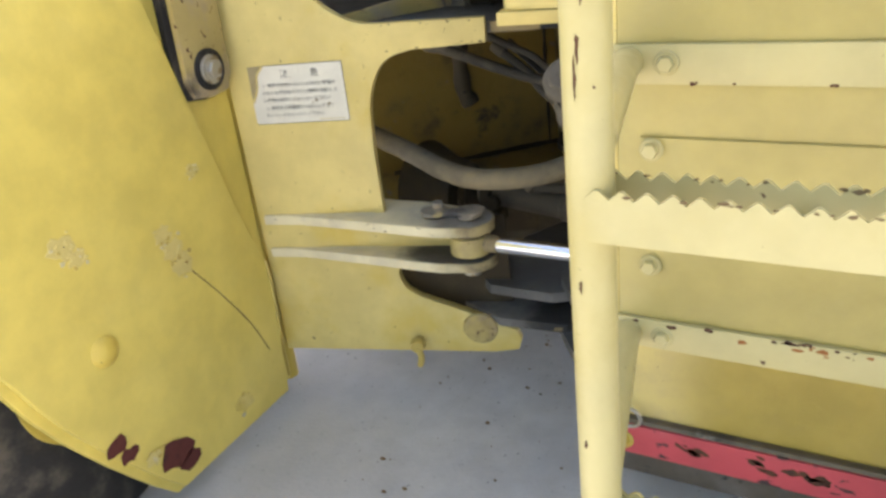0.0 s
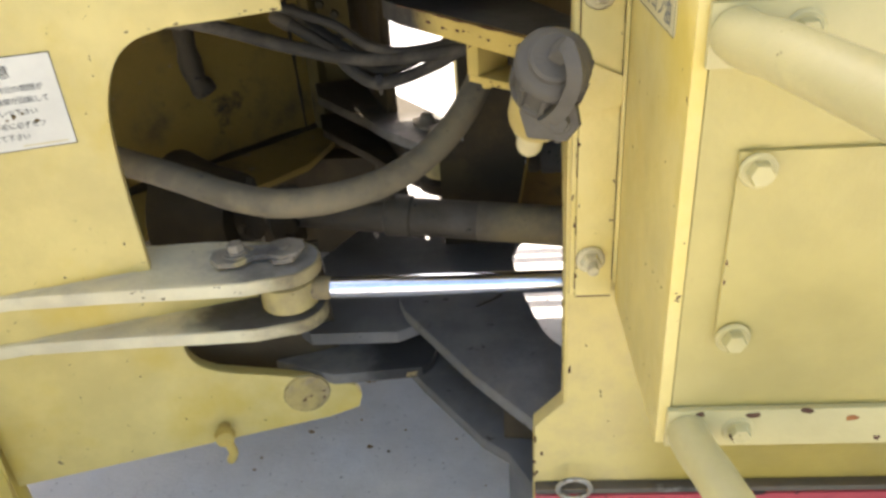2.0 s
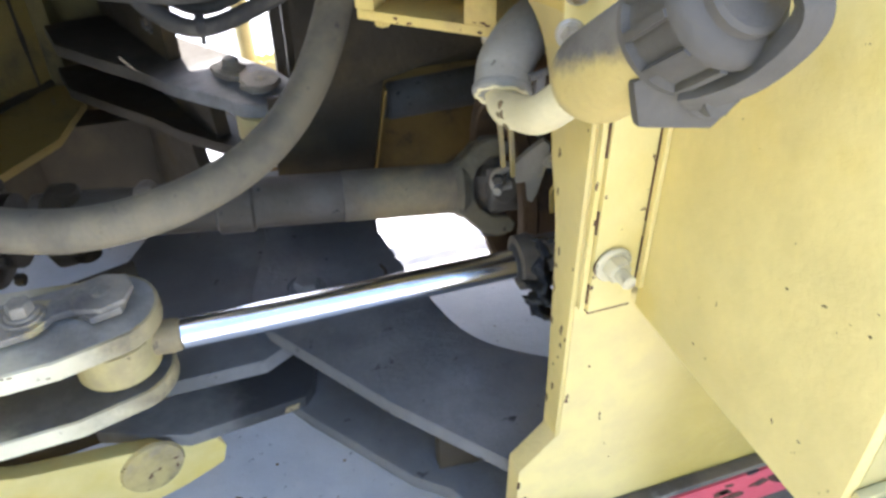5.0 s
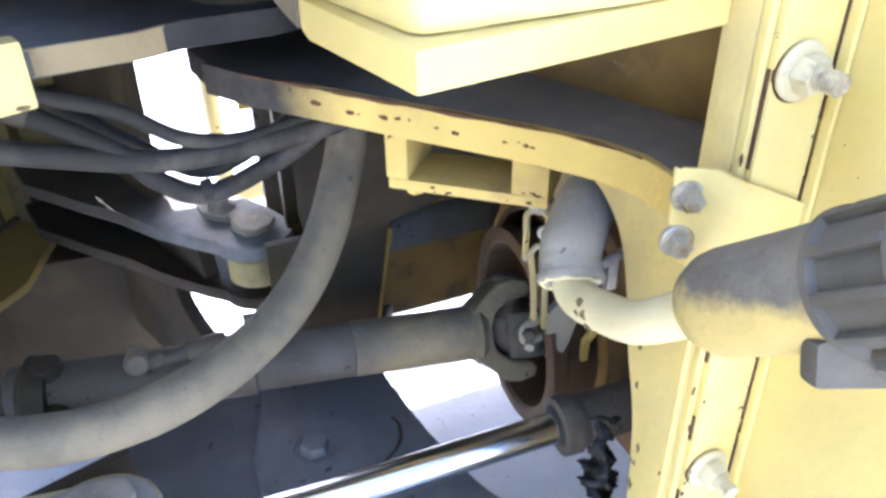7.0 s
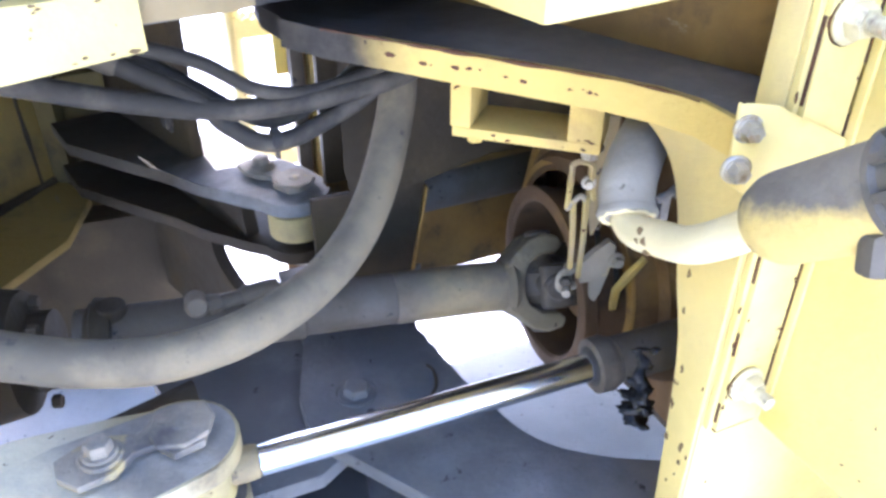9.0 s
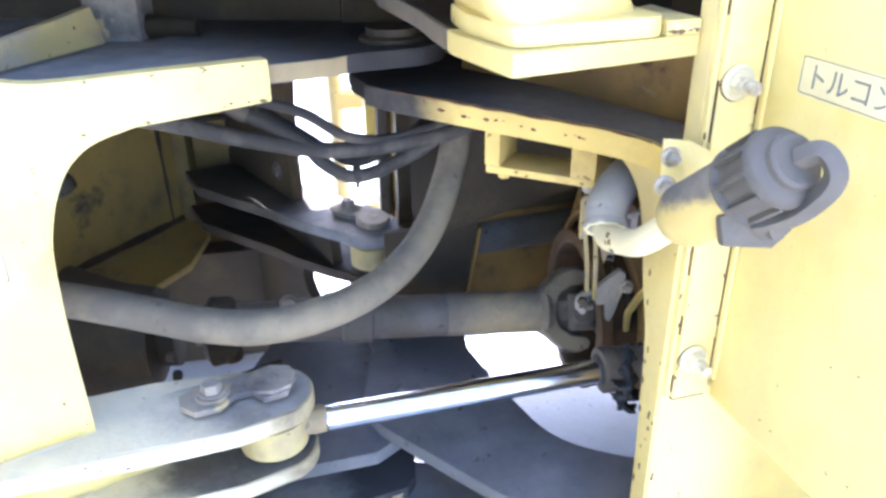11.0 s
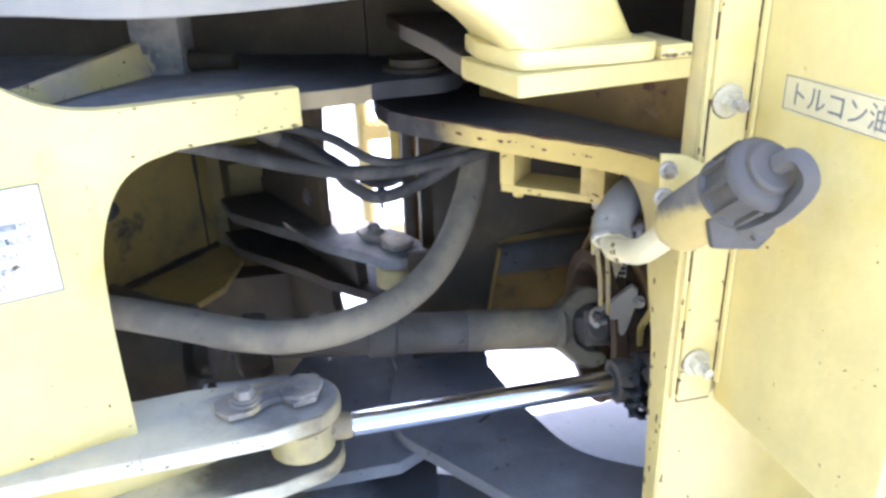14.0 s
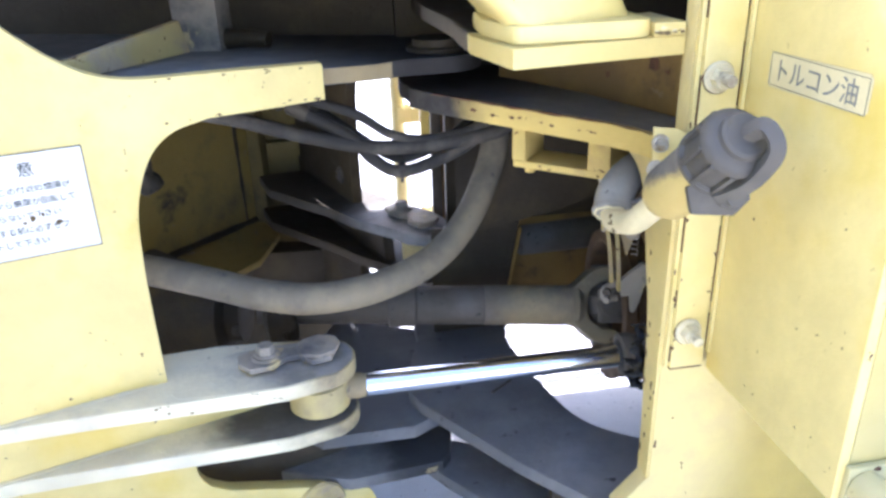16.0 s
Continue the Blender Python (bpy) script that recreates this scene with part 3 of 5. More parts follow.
add("corner_dark", tube([BH1 - bh_dir * 0.05 + bh_n * 0.004 + Vector((0, 0, 0.41)), BH1 - bh_dir * 0.055 + bh_n * 0.004 + Vector((0, 0, 0.70)), BH1 - bh_dir * 0.05 + bh_n * 0.004 + Vector((0, 0, 0.95))], 0.005, 8, 10, 0.8), oil_shade_black, front)
BHM = BH0.lerp(BH1, 0.72)
add("lower_wall", extrude([BHM + Vector((0, 0, 0.10)), BH1 + Vector((0, 0, 0.06)), BH1 + Vector((0, 0, 0.2985)), BHM + Vector((0, 0, 0.2985))], -bh_n * 0.02, 0.002), grime_shade_black, front)
# dark bent strap hanging on the bulkhead
hs = BH0.lerp(BH1, 0.60) + bh_n * 0.012
add("strap", tube([hs + Vector((0.06, 0.05, 0.94)), hs + Vector((0.015, 0.01, 0.90)), hs + Vector((0, 0, 0.80)), hs + Vector((0.0, 0, 0.66)), hs + Vector((0.02, 0.01, 0.60))], (0.020, 0.030), 8, 12, 0.25), dark_metal, front)
fb = mirror_point(fp(-0.02, 0.0, 0.60))
fn = Vector(mirror_point(fp(-0.02, -0.1, 0.60)) - fb).normalized()
add("nut", hexagon(fb + fn * 0.026, fn, 0.014, 0.010), dark_metal, front)
add("washer", rod(fb + fn * 0.025, fb + fn * 0.029, 0.022), dark_metal, front)

add("arch_backing", extrude([fp(s, -0.075, z) for s, z in ((0.02, 0.26), (0.345, 0.20), (0.335, 0.50), (0.02, 0.50))], -N * 0.012, 0.002), grime_shade_black, front, "dark plate behind the arched cut-out")
# added dark beam that hides the bright ground behind the deck
add("dark_filler_beam", extrude([(-1.0, 1.66, 0.01), (-0.10, 1.60, 0.01), (-0.10, 1.60, 0.33), (-1.0, 1.66, 0.33)], (0.01, 0.08, 0), 0.01), grime_shade_black, front, "dark filler beam closing the gap below the front frame")
add("round_boss", lathe(fp(0.262, 0.0, 0.212), fp(0.262, 0.005, 0.212), ((0, 0.046), (1, 0.043))), yellow_dusty, front)
kb = fp(0.095, 0.0, 0.175)
add("drain_knob", join(lathe(kb, kb + N * 0.04, ((0, 0.012), (0.5, 0.012), (0.6, 0.020), (1, 0.017))), tube([kb + N * 0.03, kb + N * 0.04 + Vector((0.01, 0, -0.03)), kb + N * 0.03 + Vector((0.0, 0, -0.06))], 0.009, 6, 10)), yellow_worn, front)

# pivot housing of the front axle input below the bulkhead
ax0, ax1 = Vector((-0.30, 0.985, 0.475)), Vector((-0.48, 1.02, 0.475))
add("axle_input", lathe(ax0, ax1, ((0, 0.055), (0.15, 0.055), (0.2, 0.085), (0.6, 0.10), (1, 0.13))), oil_shade_black, front)
for k in range(6):
    a = 2 * math.pi * k / 6
    add("bolt", hexagon(ax0 + Vector((-0.02, 0.07 * math.cos(a), 0.07 * math.sin(a))), (1, -0.3, 0), 0.010, 0.012), grime_shade_black, front)

add("coupling", join(lathe((-0.255, 0.972, 0.48), (-0.22, 0.966, 0.48), ((0, 0.05), (0.3, 0.062), (1, 0.058)), 24), rod((-0.22, 0.966, 0.54), (-0.22, 0.966, 0.42), 0.020), rod((-0.22, 0.91, 0.48), (-0.22, 1.02, 0.48), 0.020)), oil_shade_black, front, "greasy dark coupling lumps")
add("grease_nipple", lathe((-0.112, 0.955, 0.522), (-0.112, 0.915, 0.538), ((0, 0.016), (0.7, 0.0175), (1, 0.012)), 20), dusty_brown, front)
add("hose_fitting", join(hexagon((-0.098, 0.925, 0.530), (1, 0.02, 0.06), 0.013, 0.018), rod((-0.080, 0.9254, 0.531), (-0.052, 0.926, 0.533), 0.0105), lathe((-0.052, 0.926, 0.533), (0.0, 0.927, 0.536), ((0, 0.012), (0.1, 0.014), (0.8, 0.0135), (1, 0.011)), 18)), dark_metal, front, "dark dusty hose fitting")

# ---- near fender of the front frame, with its safety link ----
wing = thing("front_fender", (-0.68, 0.10, 0.0), "large yellow fender plate with dents and peeling paint", "fender")
WB, WC = Vector((-0.717, 0.546, 0)), Vector((-0.66, -0.41, 0))
WU = (WC - WB).normalized()
WN = Vector((WU.y, -WU.x, 0)) * -1


def wp(s, d, z):
    return WB + WU * s + WN * d + Vector((0, 0, z))


wing_out = [(0.0, 1.45), (1.02, 1.45), (1.02, 0.98), (0.90, 0.80), (0.81, 0.62), (0.756, 0.515), (0.72, 0.425), (0.676, 0.336), (0.604, 0.217), (0.517, 0.088), (0.47, 0.03), (0.20, 0.03), (0.0, 0.05)]
bm = extrude([wp(s, 0, z) for s, z in wing_out], -WN * 0.03, 0.006)
bmesh.ops.subdivide_edges(bm, edges=bm.edges[:], cuts=1)
bend_c = WB - N * 0.030 - WN * 0.030
add("bend", lathe(bend_c + Vector((0, 0, 0.03)), bend_c + Vector((0, 0, 1.45)), ((0, 0.030), (1, 0.030)), 48), yellow, wing, "rounded fold between fender and side plate")
add("fender_plate", bm, fender_paint, wing, "glossy yellow plate with scraped patches")
# raised arm plate on the fender, its edge running down as the long crease
seam = [(0.050, 0.04), (0.036, 0.20), (0.026, 0.36), (0.030, 0.43), (0.085, 0.60), (0.135, 0.80), (0.185, 1.0), (0.215, 1.112), (0.31, 1.45)]
add("arm_plate", extrude([wp(s, 0.002, z) for s, z in seam + [(1.02, 1.45), (1.02, 1.01), (0.89, 0.825), (0.80, 0.64), (0.746, 0.535), (0.71, 0.445), (0.666, 0.356), (0.594, 0.237), (0.507, 0.108), (0.46, 0.05)]], WN * 0.022, 0.007), fender_paint, wing, "yellow arm plate with flaking paint")
add("seam_dirt", tube([wp(s - 0.005, 0.003, z) for s, z in seam[3:]], 0.006, 4, 8, 0.3), brown, wing, "dirt in the seam")
add("seam_crack", tube([wp(s - 0.003, 0.022, z) for s, z in seam[1:4]], 0.0035, 4, 8, 0.3), yellow_pale, wing)
add("lower_crease", tube([wp(s, 0.0, z) for s, z in ((0.014, 0.42), (0.012, 0.33), (0.011, 0.18), (0.010, 0.06))], 0.005, 5, 8, 0.2), yellow_worn, wing)
add("scratch", tube([wp(s, 0.024, z) for s, z in ((0.275, 0.53), (0.20, 0.42), (0.13, 0.30), (0.09, 0.20))], 0.0016, 5, 6, 0.3), brown, wing)
add("boss", lathe(wp(0.549, 0.02, 0.481), wp(0.549, 0.042, 0.481), ((0, 0.036), (0.5, 0.030), (1, 0.012))), yellow, wing)
rng = random.Random(4)


def flake(s, z, r, mat, owner, name, d=0.0245, thick=0.002, n=11):
    pts = []
    for k in range(n):
        a = 2 * math.pi * k / n
        rr = r * rng.uniform(0.55, 1.15)
        pts.append(wp(s + rr * 1.2 * math.cos(a), d, z + rr * math.sin(a)))
    add(name, extrude(pts, WN * thick, 0.0008, 1), mat, owner)


for s, z, r in ((0.465, 0.155, 0.050), (0.60, 0.275, 0.026), (0.57, 0.235, 0.022), (0.43, 0.105, 0.028)):
    flake(s, z, r, primer, wing, "bare_patch")
for s, z, r in ((0.312, 0.599, 0.032), (0.295, 0.552, 0.030), (0.328, 0.640, 0.022), (0.567, 0.719, 0.028), (0.54, 0.685, 0.020), (0.20, 0.74, 0.018), (0.22, 0.12, 0.030), (0.52, 0.185, 0.020)):
    flake(s, z, r, yellow_pale, wing, "paint_blister", d=0.0243, thick=0.0018, n=15)
    for k in range(9):
        flake(s + rng.uniform(-r, r), z + rng.uniform(-r, r), r * rng.uniform(0.12, 0.26), rng.choice((yellow_cream, yellow_pale, yellow_pale, yellow_worn)), wing, "paint_flake", d=0.0255, thick=0.003, n=8)

link = thing("safety_link", (-0.69, 0.24, 1.15), "grey-brown safety link bar bolted to the fender", "link bar")
LA, LB2 = Vector((0.075, 1.40)), Vector((0.092, 0.945))
ld = (LB2 - LA).normalized()
ln2 = Vector((-ld.y, ld.x))
outline = [LA + ln2 * 0.070, LB2 + ln2 * 0.072 + ld * 0.02, LB2 + ln2 * 0.055 + ld * 0.055, LB2 + ld * 0.062, LB2 - ln2 * 0.055 + ld * 0.055, LB2 - ln2 * 0.072 + ld * 0.02, LA - ln2 * 0.070]
add("bar", extrude([wp(p.x, 0.030, p.y) for p in outline], WN * 0.014, 0.005), yellow_dusty, link, "dusty yellow flat bar")
add("pad", extrude([wp(p.x, 0.001, p.y) for p in [q + (q - LB2) * 0.10 for q in outline]], WN * 0.020, 0.005), black_rubber, link, "black rubber pad")
add("washer", rod(wp(LB2.x, 0.044, LB2.y), wp(LB2.x, 0.050, LB2.y), 0.046), black_rubber, link)
add("washer", rod(wp(LB2.x, 0.050, LB2.y), wp(LB2.x, 0.054, LB2.y), 0.033), steel, link)
add("bolt", hexagon(wp(LB2.x, 0.054, LB2.y), WN, 0.022, 0.014), steel, link)
add("hole_ring", rod(wp(0.082, 0.044, 1.16), wp(0.082, 0.047, 1.16), 0.036), black_rubber, link)

# front wheel below the fender
wheel = thing("loader_wheel", (-0.905, -0.03, 0.0), "black lugged loader tyre on a yellow rim", "wheel")
wc = Vector((-0.905, -0.03, 0.43))
wd = WN
add("tyre", lathe(wc - wd * 0.17, wc + wd * 0.17, ((0, 0.16), (0.03, 0.34), (0.15, 0.42), (0.5, 0.43), (0.85, 0.42), (0.97, 0.34), (1, 0.16)), 48), black_rubber, wheel)
add("rim", lathe(wc + wd * 0.10, wc + wd * 0.172, ((0, 0.03), (0.5, 0.12), (0.9, 0.155), (1, 0.15)), 40), yellow, wheel)

# ---- rear frame ----
rear = thing("rear_chassis", (0.7, 1.0, 0.0), "yellow articulated rear frame of a wheel loader", "machine frame")
rear_out = [(0.288, 1.12), (0.288, 0.45), (0.243, 0.401), (0.241, 0.200), (1.9, 0.200), (1.9, 1.12)]
web_out = [(0.407, 0.44), (0.436, 0.44), *grown([(0.438, 0.52), (0.450, 0.685), (0.470, 0.76), (0.486, 0.825), (0.505, 0.862), (0.535, 0.882), (0.575, 0.892), (0.61, 0.8985)], 5), (0.407, 0.8985)]
add("return_web", extrude([(0.2845, y, z) for y, z in web_out], (0.016, 0, 0), 0.002), yellow_soiled, rear, "dirty beige-yellow return plate with a curved edge")
add("side_plate", extrude([(x, 0.405, z) for x, z in rear_out], (0, 0.028, 0), 0.003), rear_paint, rear, "dusty yellow rear side plate with a curved edge, darkened under the hood")
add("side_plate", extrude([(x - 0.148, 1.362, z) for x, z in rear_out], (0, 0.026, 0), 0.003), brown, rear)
add("far_strip", box((0.136, 1.338, 0.40), (0.160, 1.3615, 1.10), 0.002), dark_metal, rear)
add("far_panel", box((0.120, 1.395, 0.672), (0.172, 1.412, 0.915), 0.002), yellow, rear, "yellow panel of the far side")
add("far_strip", box((0.170, 1.342, 0.40), (0.188, 1.3615, 1.10), 0.002), yellow_worn, rear)
nut_paint = material("worn_painted_nut", (0.60, 0.525, 0.31), 0.5, 0.0, ((30.0, 0.52, 0.66, (0.30, 0.24, 0.15), 0.7, 6.0, ONE), (60.0, 0.62, 0.70, (0.10, 0.06, 0.035), 0.8, 4.0, ONE)), 0.4, 200)
add("flange_strip", box((0.2950, 0.393, 0.636), (0.340, 0.4045, 1.30), 0.002), yellow_pale, rear, "pale yellow flange strip with studs")
add("seam_dirt", box((0.2955, 0.3940, 0.6335), (0.3395, 0.4042, 0.6358), 0.0), rust_chip, rear)
rgf = random.Random(41)
z0 = 0.66
while z0 < 1.15:
    z1 = z0 + rgf.uniform(0.02, 0.11)
    add("seam_dirt", box((0.3403, 0.3915, z0), (0.3403 + rgf.uniform(0.0006, 0.0016), 0.3940, z1), 0.0), rust_chip, rear)
    z0 = z1 + rgf.uniform(0.01, 0.05)
z0 = 0.645
while z0 < 1.2:
    z1 = z0 + rgf.uniform(0.015, 0.07)
    add("seam_dirt", box((0.2940, 0.3952, z0), (0.2951, 0.3985, z1), 0.0), rust_chip, rear)
    z0 = z1 + rgf.uniform(0.02, 0.07)
add("flange_strip", box((0.2890, 0.398, 0.636), (0.2944, 0.4045, 1.30), 0.001), yellow_pale, rear)
for z in (0.691, 1.014):
    add("dark_ring", rod((0.313, 0.3935, z - 0.001), (0.313, 0.3922, z - 0.001), 0.0182), rust_chip, rear)
    add("washer", rod((0.313, 0.394, z), (0.313, 0.3895, z), 0.0176), yellow_soiled, rear)
    bolt(rear, (0.313, 0.3905, z), (0, -1, 0), 0.0125, 0.011, nut_paint, stud=0.015)
tab = [(0.250, 0.958), (0.274, 0.957), (0.289, 0.949), (0.344, 0.922), (0.344, 0.892), (0.289, 0.880), (0.266, 0.886), (0.252, 0.896)]
add("tab_plate", extrude([(x, max(0.3885, 0.411 - (x - 0.244) * 0.5), z) for x, z in tab], (0, 0.003, 0), 0.001), yellow_pale, rear)
for z, x in ((0.9390, 0.2595), (0.9075, 0.2560)):
    bolt(rear, (x, 0.4055, z), (-0.35, -1, 0), 0.0078, 0.010)

# upper hinge plate and the brown wall above it
HP = [(0.2890, 0.434), (0.2885, 0.485), (0.2750, 0.520), (0.2455, 0.566), (0.2000, 0.622), (0.1520, 0.682), (0.1080, 0.738), (0.0620, 0.795), (0.0300, 0.850), (0.0180, 0.915), (0.0220, 0.975), (0.0450, 1.03), (0.10, 1.08), (0.14, 1.36), (0.9, 1.36), (0.9, 0.436)]
add("upper_hinge_plate", flat(HP, 0.899, 0.926, 0.003), hinge_dust, rear, "grey dusty upper hinge plate")
rim_pts = [(0.2870, 0.4345), (0.2865, 0.484), (0.2730, 0.5190), (0.2435, 0.565), (0.1980, 0.621), (0.1500, 0.681), (0.1060, 0.737), (0.0600, 0.794), (0.0280, 0.849)]
rim_paint = material("worn_yellow_edge_dark_far_end", (0.55, 0.41, 0.12), 0.6, 0, ((9.0, 0.5, 0.72, (0.42, 0.30, 0.11), 0.75, 8.0, ONE), (26.0, 0.67, 0.70, (0.15, 0.055, 0.03), 0.85, 6.0, ONE), CHIP), 0.5, 120, drift=((0.150, 0.68, 0.9), (-0.61, 0.79, 0.0), 0.02, 0.12, 0.05, 24.0, (0.035, 0.032, 0.028), (0.06, 0.054, 0.046)))
rim_out = [Vector((x - 0.003, y - 0.001)) for x, y in rim_pts] + [Vector((x + 0.004, y + 0.003)) for x, y in reversed(rim_pts)]
add("plate_edge", extrude([(p.x, p.y, 0.896) for p in rim_out], (0, 0, 0.031), 0.001), rim_paint, rear, "yellow plate edge with rust scabs, near-black at its end")
rust_line = [(x - 0.0035, y - 0.001, 0.9268) for x, y in rim_pts[1:8]]
add("rust_line", tube(rust_line, 0.0017, 8, 6, 1.2), rust_chip, rear, "rust along the plate edge")
add("back_wall", extrude([(0.395, 0.445, 0.9275), (0.355, 0.540, 0.9275), (0.275, 0.745, 0.9275), (0.19, 0.90, 0.9275), (0.21, 0.91, 0.9275), (0.30, 0.755, 0.9275), (0.41, 0.46, 0.9275)], (0, 0, 0.105), 0.002), wall_ochre, rear, "rusty ochre wall above the hinge plate")
# black strip draws the unlit gap where the wall ends
add("corner_dark", extrude([(0.388, 0.446, 0.9277), (0.366, 0.500, 0.9277), (0.369, 0.501, 0.9277), (0.391, 0.447, 0.9277)], (0, 0, 0.104), 0.0), oil_shade_black, rear, "black strip painting the dark gap at the wall end")
wa, wb2 = Vector((0.355, 0.540, 0)), Vector((0.275, 0.745, 0))
wdir = (wb2 - wa).normalized()
wout = Vector((-wdir.y, wdir.x, 0)) if wdir.x * 0 - wdir.y < 0 else Vector((wdir.y, -wdir.x, 0))
rgw = random.Random(21)
for u, z, r in ((0.06, 0.992, 0.011), (0.035, 0.985, 0.004), (0.085, 1.0, 0.003), (0.15, 0.965, 0.005)):
    pts = [wa + wdir * (u + r * rgw.uniform(0.7, 1.15) * math.cos(k * 0.6283)) + Vector((0, 0, z + r * rgw.uniform(0.7, 1.15) * math.sin(k * 0.6283))) - wout * 0.0005 for k in range(10)]
    add("rust_spot", extrude(pts, wout * 0.0016, 0.0), rust_chip, rear)

# lower hinge plate, dark, with its pin bolt
LP = [(0.003, 0.895), (0.0, 0.84), (0.014, 0.798), (0.08, 0.700), (0.146, 0.602), (0.20, 0.535), (0.26, 0.462), (0.287, 0.436), (0.9, 0.436), (0.9, 0.55), (0.46, 0.568)] + grown([(0.380, 0.610), (0.345, 0.634), (0.310, 0.665), (0.287, 0.700), (0.274, 0.735), (0.265, 0.775)], 4) + [(0.250, 0.84), (0.232, 0.985), (0.245, 1.06), (0.30, 1.16), (0.40, 1.25), (0.05, 1.25), (0.045, 1.03)]
add("lower_hinge_plate", flat(LP, 0.320, 0.345, 0.003), plate_dust, rear, "dark grey dusty lower hinge plate")
add("washer", rod((0.087, 0.874, 0.3445), (0.087, 0.874, 0.3475), 0.031), plate_dust, rear)
bolt(rear, (0.087, 0.874, 0.3475), (0, 0, 1), 0.021, 0.014, plate_dust, False)
add("weld_groove", tube([(0.155, 0.80, 0.3452), (0.20, 0.835, 0.3452), (0.214, 0.872, 0.3452), (0.210, 0.892, 0.3452)], 0.0025, 6, 6, 0.3), grime_shade_black, rear)
add("under_plate", flat([(0.0, 0.79), (0.048, 0.714), (0.10, 0.645), (0.161, 0.562), (0.205, 0.525), (0.25, 0.44), (0.9, 0.44), (0.9, 0.55), (0.42, 0.60), (0.24, 0.74), (0.06, 0.83)], 0.205, 0.230, 0.003), plate_dust, rear, "dark lower fork plate")
add("fork_cheek", extrude([(0.206, 0.528, 0.10), (0.30, 0.505, 0.10), (0.30, 0.505, 0.2045), (0.206, 0.528, 0.2045)], (0.003, 0.02, 0), 0.002), plate_dust, rear)
add("fork_web", extrude([(0.20, 0.56, 0.231), (0.62, 0.52, 0.231), (0.62, 0.52, 0.3195), (0.20, 0.56, 0.3195)], (0, 0.02, 0), 0.002), grime_shade_black, rear)
add("belly_plate", box((0.60, 0.44, 0.18), (1.8, 1.355, 0.20), 0.003), dark_metal, rear)
add("cross_wall", box((0.60, 0.436, 0.22), (0.62, 1.358, 0.8985), 0.003), brown, rear, "brown rusty cross wall")

# cab floor and boom tower above the joint; their unseen tops block sun
tower = thing("boom_tower", (-0.5, 1.3, 0.985), "boom tower above the front hinge plate, with black backing wall and unseen sun cover", "boom tower")
# black backing wall added for the shaded cavity behind the plate
add("cross_wall", extrude([(-1.9, 1.80, 0.9825), (0.03, 1.062, 0.9825), (0.03, 1.062, 1.42), (-1.9, 1.80, 1.42)], (0.01, 0.03, 0), 0.003), grime_shade_black, tower)
# unseen roof sheet, added to keep sun off the front hinge plate
add("sun_block", box((-1.9, 0.70, 1.36), (-0.205, 1.9, 1.40), 0.004), grime_shade_black, tower)
add("inner_post", box((-0.345, 0.98, 0.983), (-0.265, 1.04, 1.36), 0.004, -18), grey_dust, tower)
add("brace", extrude([(-0.335, 0.955, 0.988), (-0.47, 0.79, 0.983), (-0.56, 0.70, 0.983), (-0.56, 0.70, 1.000), (-0.47, 0.79, 1.012), (-0.345, 0.950, 1.040)], (0.012, -0.010, 0), 0.003), yellow_dusty, tower)
add("boom_arm", extrude([(-0.98, 0.80, 1.02), (-0.55, 0.92, 1.13), (-0.55, 0.92, 1.36), (-0.98, 0.80, 1.36)], (0.01, 0.03, 0), 0.004), yellow_dusty, tower)
add("pipe_stub", tube([(-0.265, 1.00, 1.000), (-0.235, 0.985, 1.002), (-0.195, 0.965, 1.000)], (0.018, 0.013), 6, 16, 0.05), oil_shade_black, tower, "black pipe stub beside the post")
add("boom_underside", bevel(extrude([(-0.98, 0.80, 1.118), *[(x, 0.80, z) for x, z in grown([(-0.60, 1.104), (-0.456, 1.098), (-0.33, 1.088), (-0.19, 1.089), (-0.03, 1.098), (0.0, 1.104)], 4)], (0.0, 0.80, 1.30), (-0.98, 0.80, 1.30)], (0, 0.05, 0)), 0.012, 3), grey_cream, tower, "pale dusty boom beam with a curved lower edge")
cabf = thing("cab_floor", (0.2, 1.2, 1.30), "dark cab walls with an unseen pan added to block sun", "cab floor")
# unseen pan, added so that no sun reaches the filler neck
add("sun_block_pan", box((-0.2046, 0.415, 1.362), (0.344, 1.9, 1.40), 0.004), grime_shade_black, cabf)
add("rear_wall", box((0.0315, 1.04, 0.9275), (0.64, 1.06, 1.36), 0.003), grime_shade_black, cabf)
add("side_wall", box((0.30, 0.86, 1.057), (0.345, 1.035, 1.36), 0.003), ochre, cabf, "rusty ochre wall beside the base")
# webs below the hinge plate carry its shade as black
add("inner_web", extrude([(0.142, 1.024, 0.580), (0.238, 1.024, 0.596), (0.447, 1.024, 0.644), (0.572, 1.024, 0.689), (0.572, 1.024, 0.914), (0.142, 1.024, 0.914)], (-0.009, 0.003, 0.065), 0.003), oil_shade_black, rear, "dark inner web under the hinge plate")
add("inner_gusset", extrude([(0.085, 1.05, 0.3455), (0.234, 1.05, 0.3455), (0.274, 1.05, 0.59), (0.085, 1.05, 0.59)], (0, 0.012, 0), 0.002), oil_shade_black, rear)
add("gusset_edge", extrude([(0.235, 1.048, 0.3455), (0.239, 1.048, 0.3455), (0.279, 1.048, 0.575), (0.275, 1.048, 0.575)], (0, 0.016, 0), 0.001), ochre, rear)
# upper part of the ochre wall, black for the shade under the plate
add("upper_wall", box((0.14, 1.17, 0.5505), (0.599, 1.19, 0.8985), 0.002), oil_shade_black, rear, "upper half of the inner wall, blackened for shade")
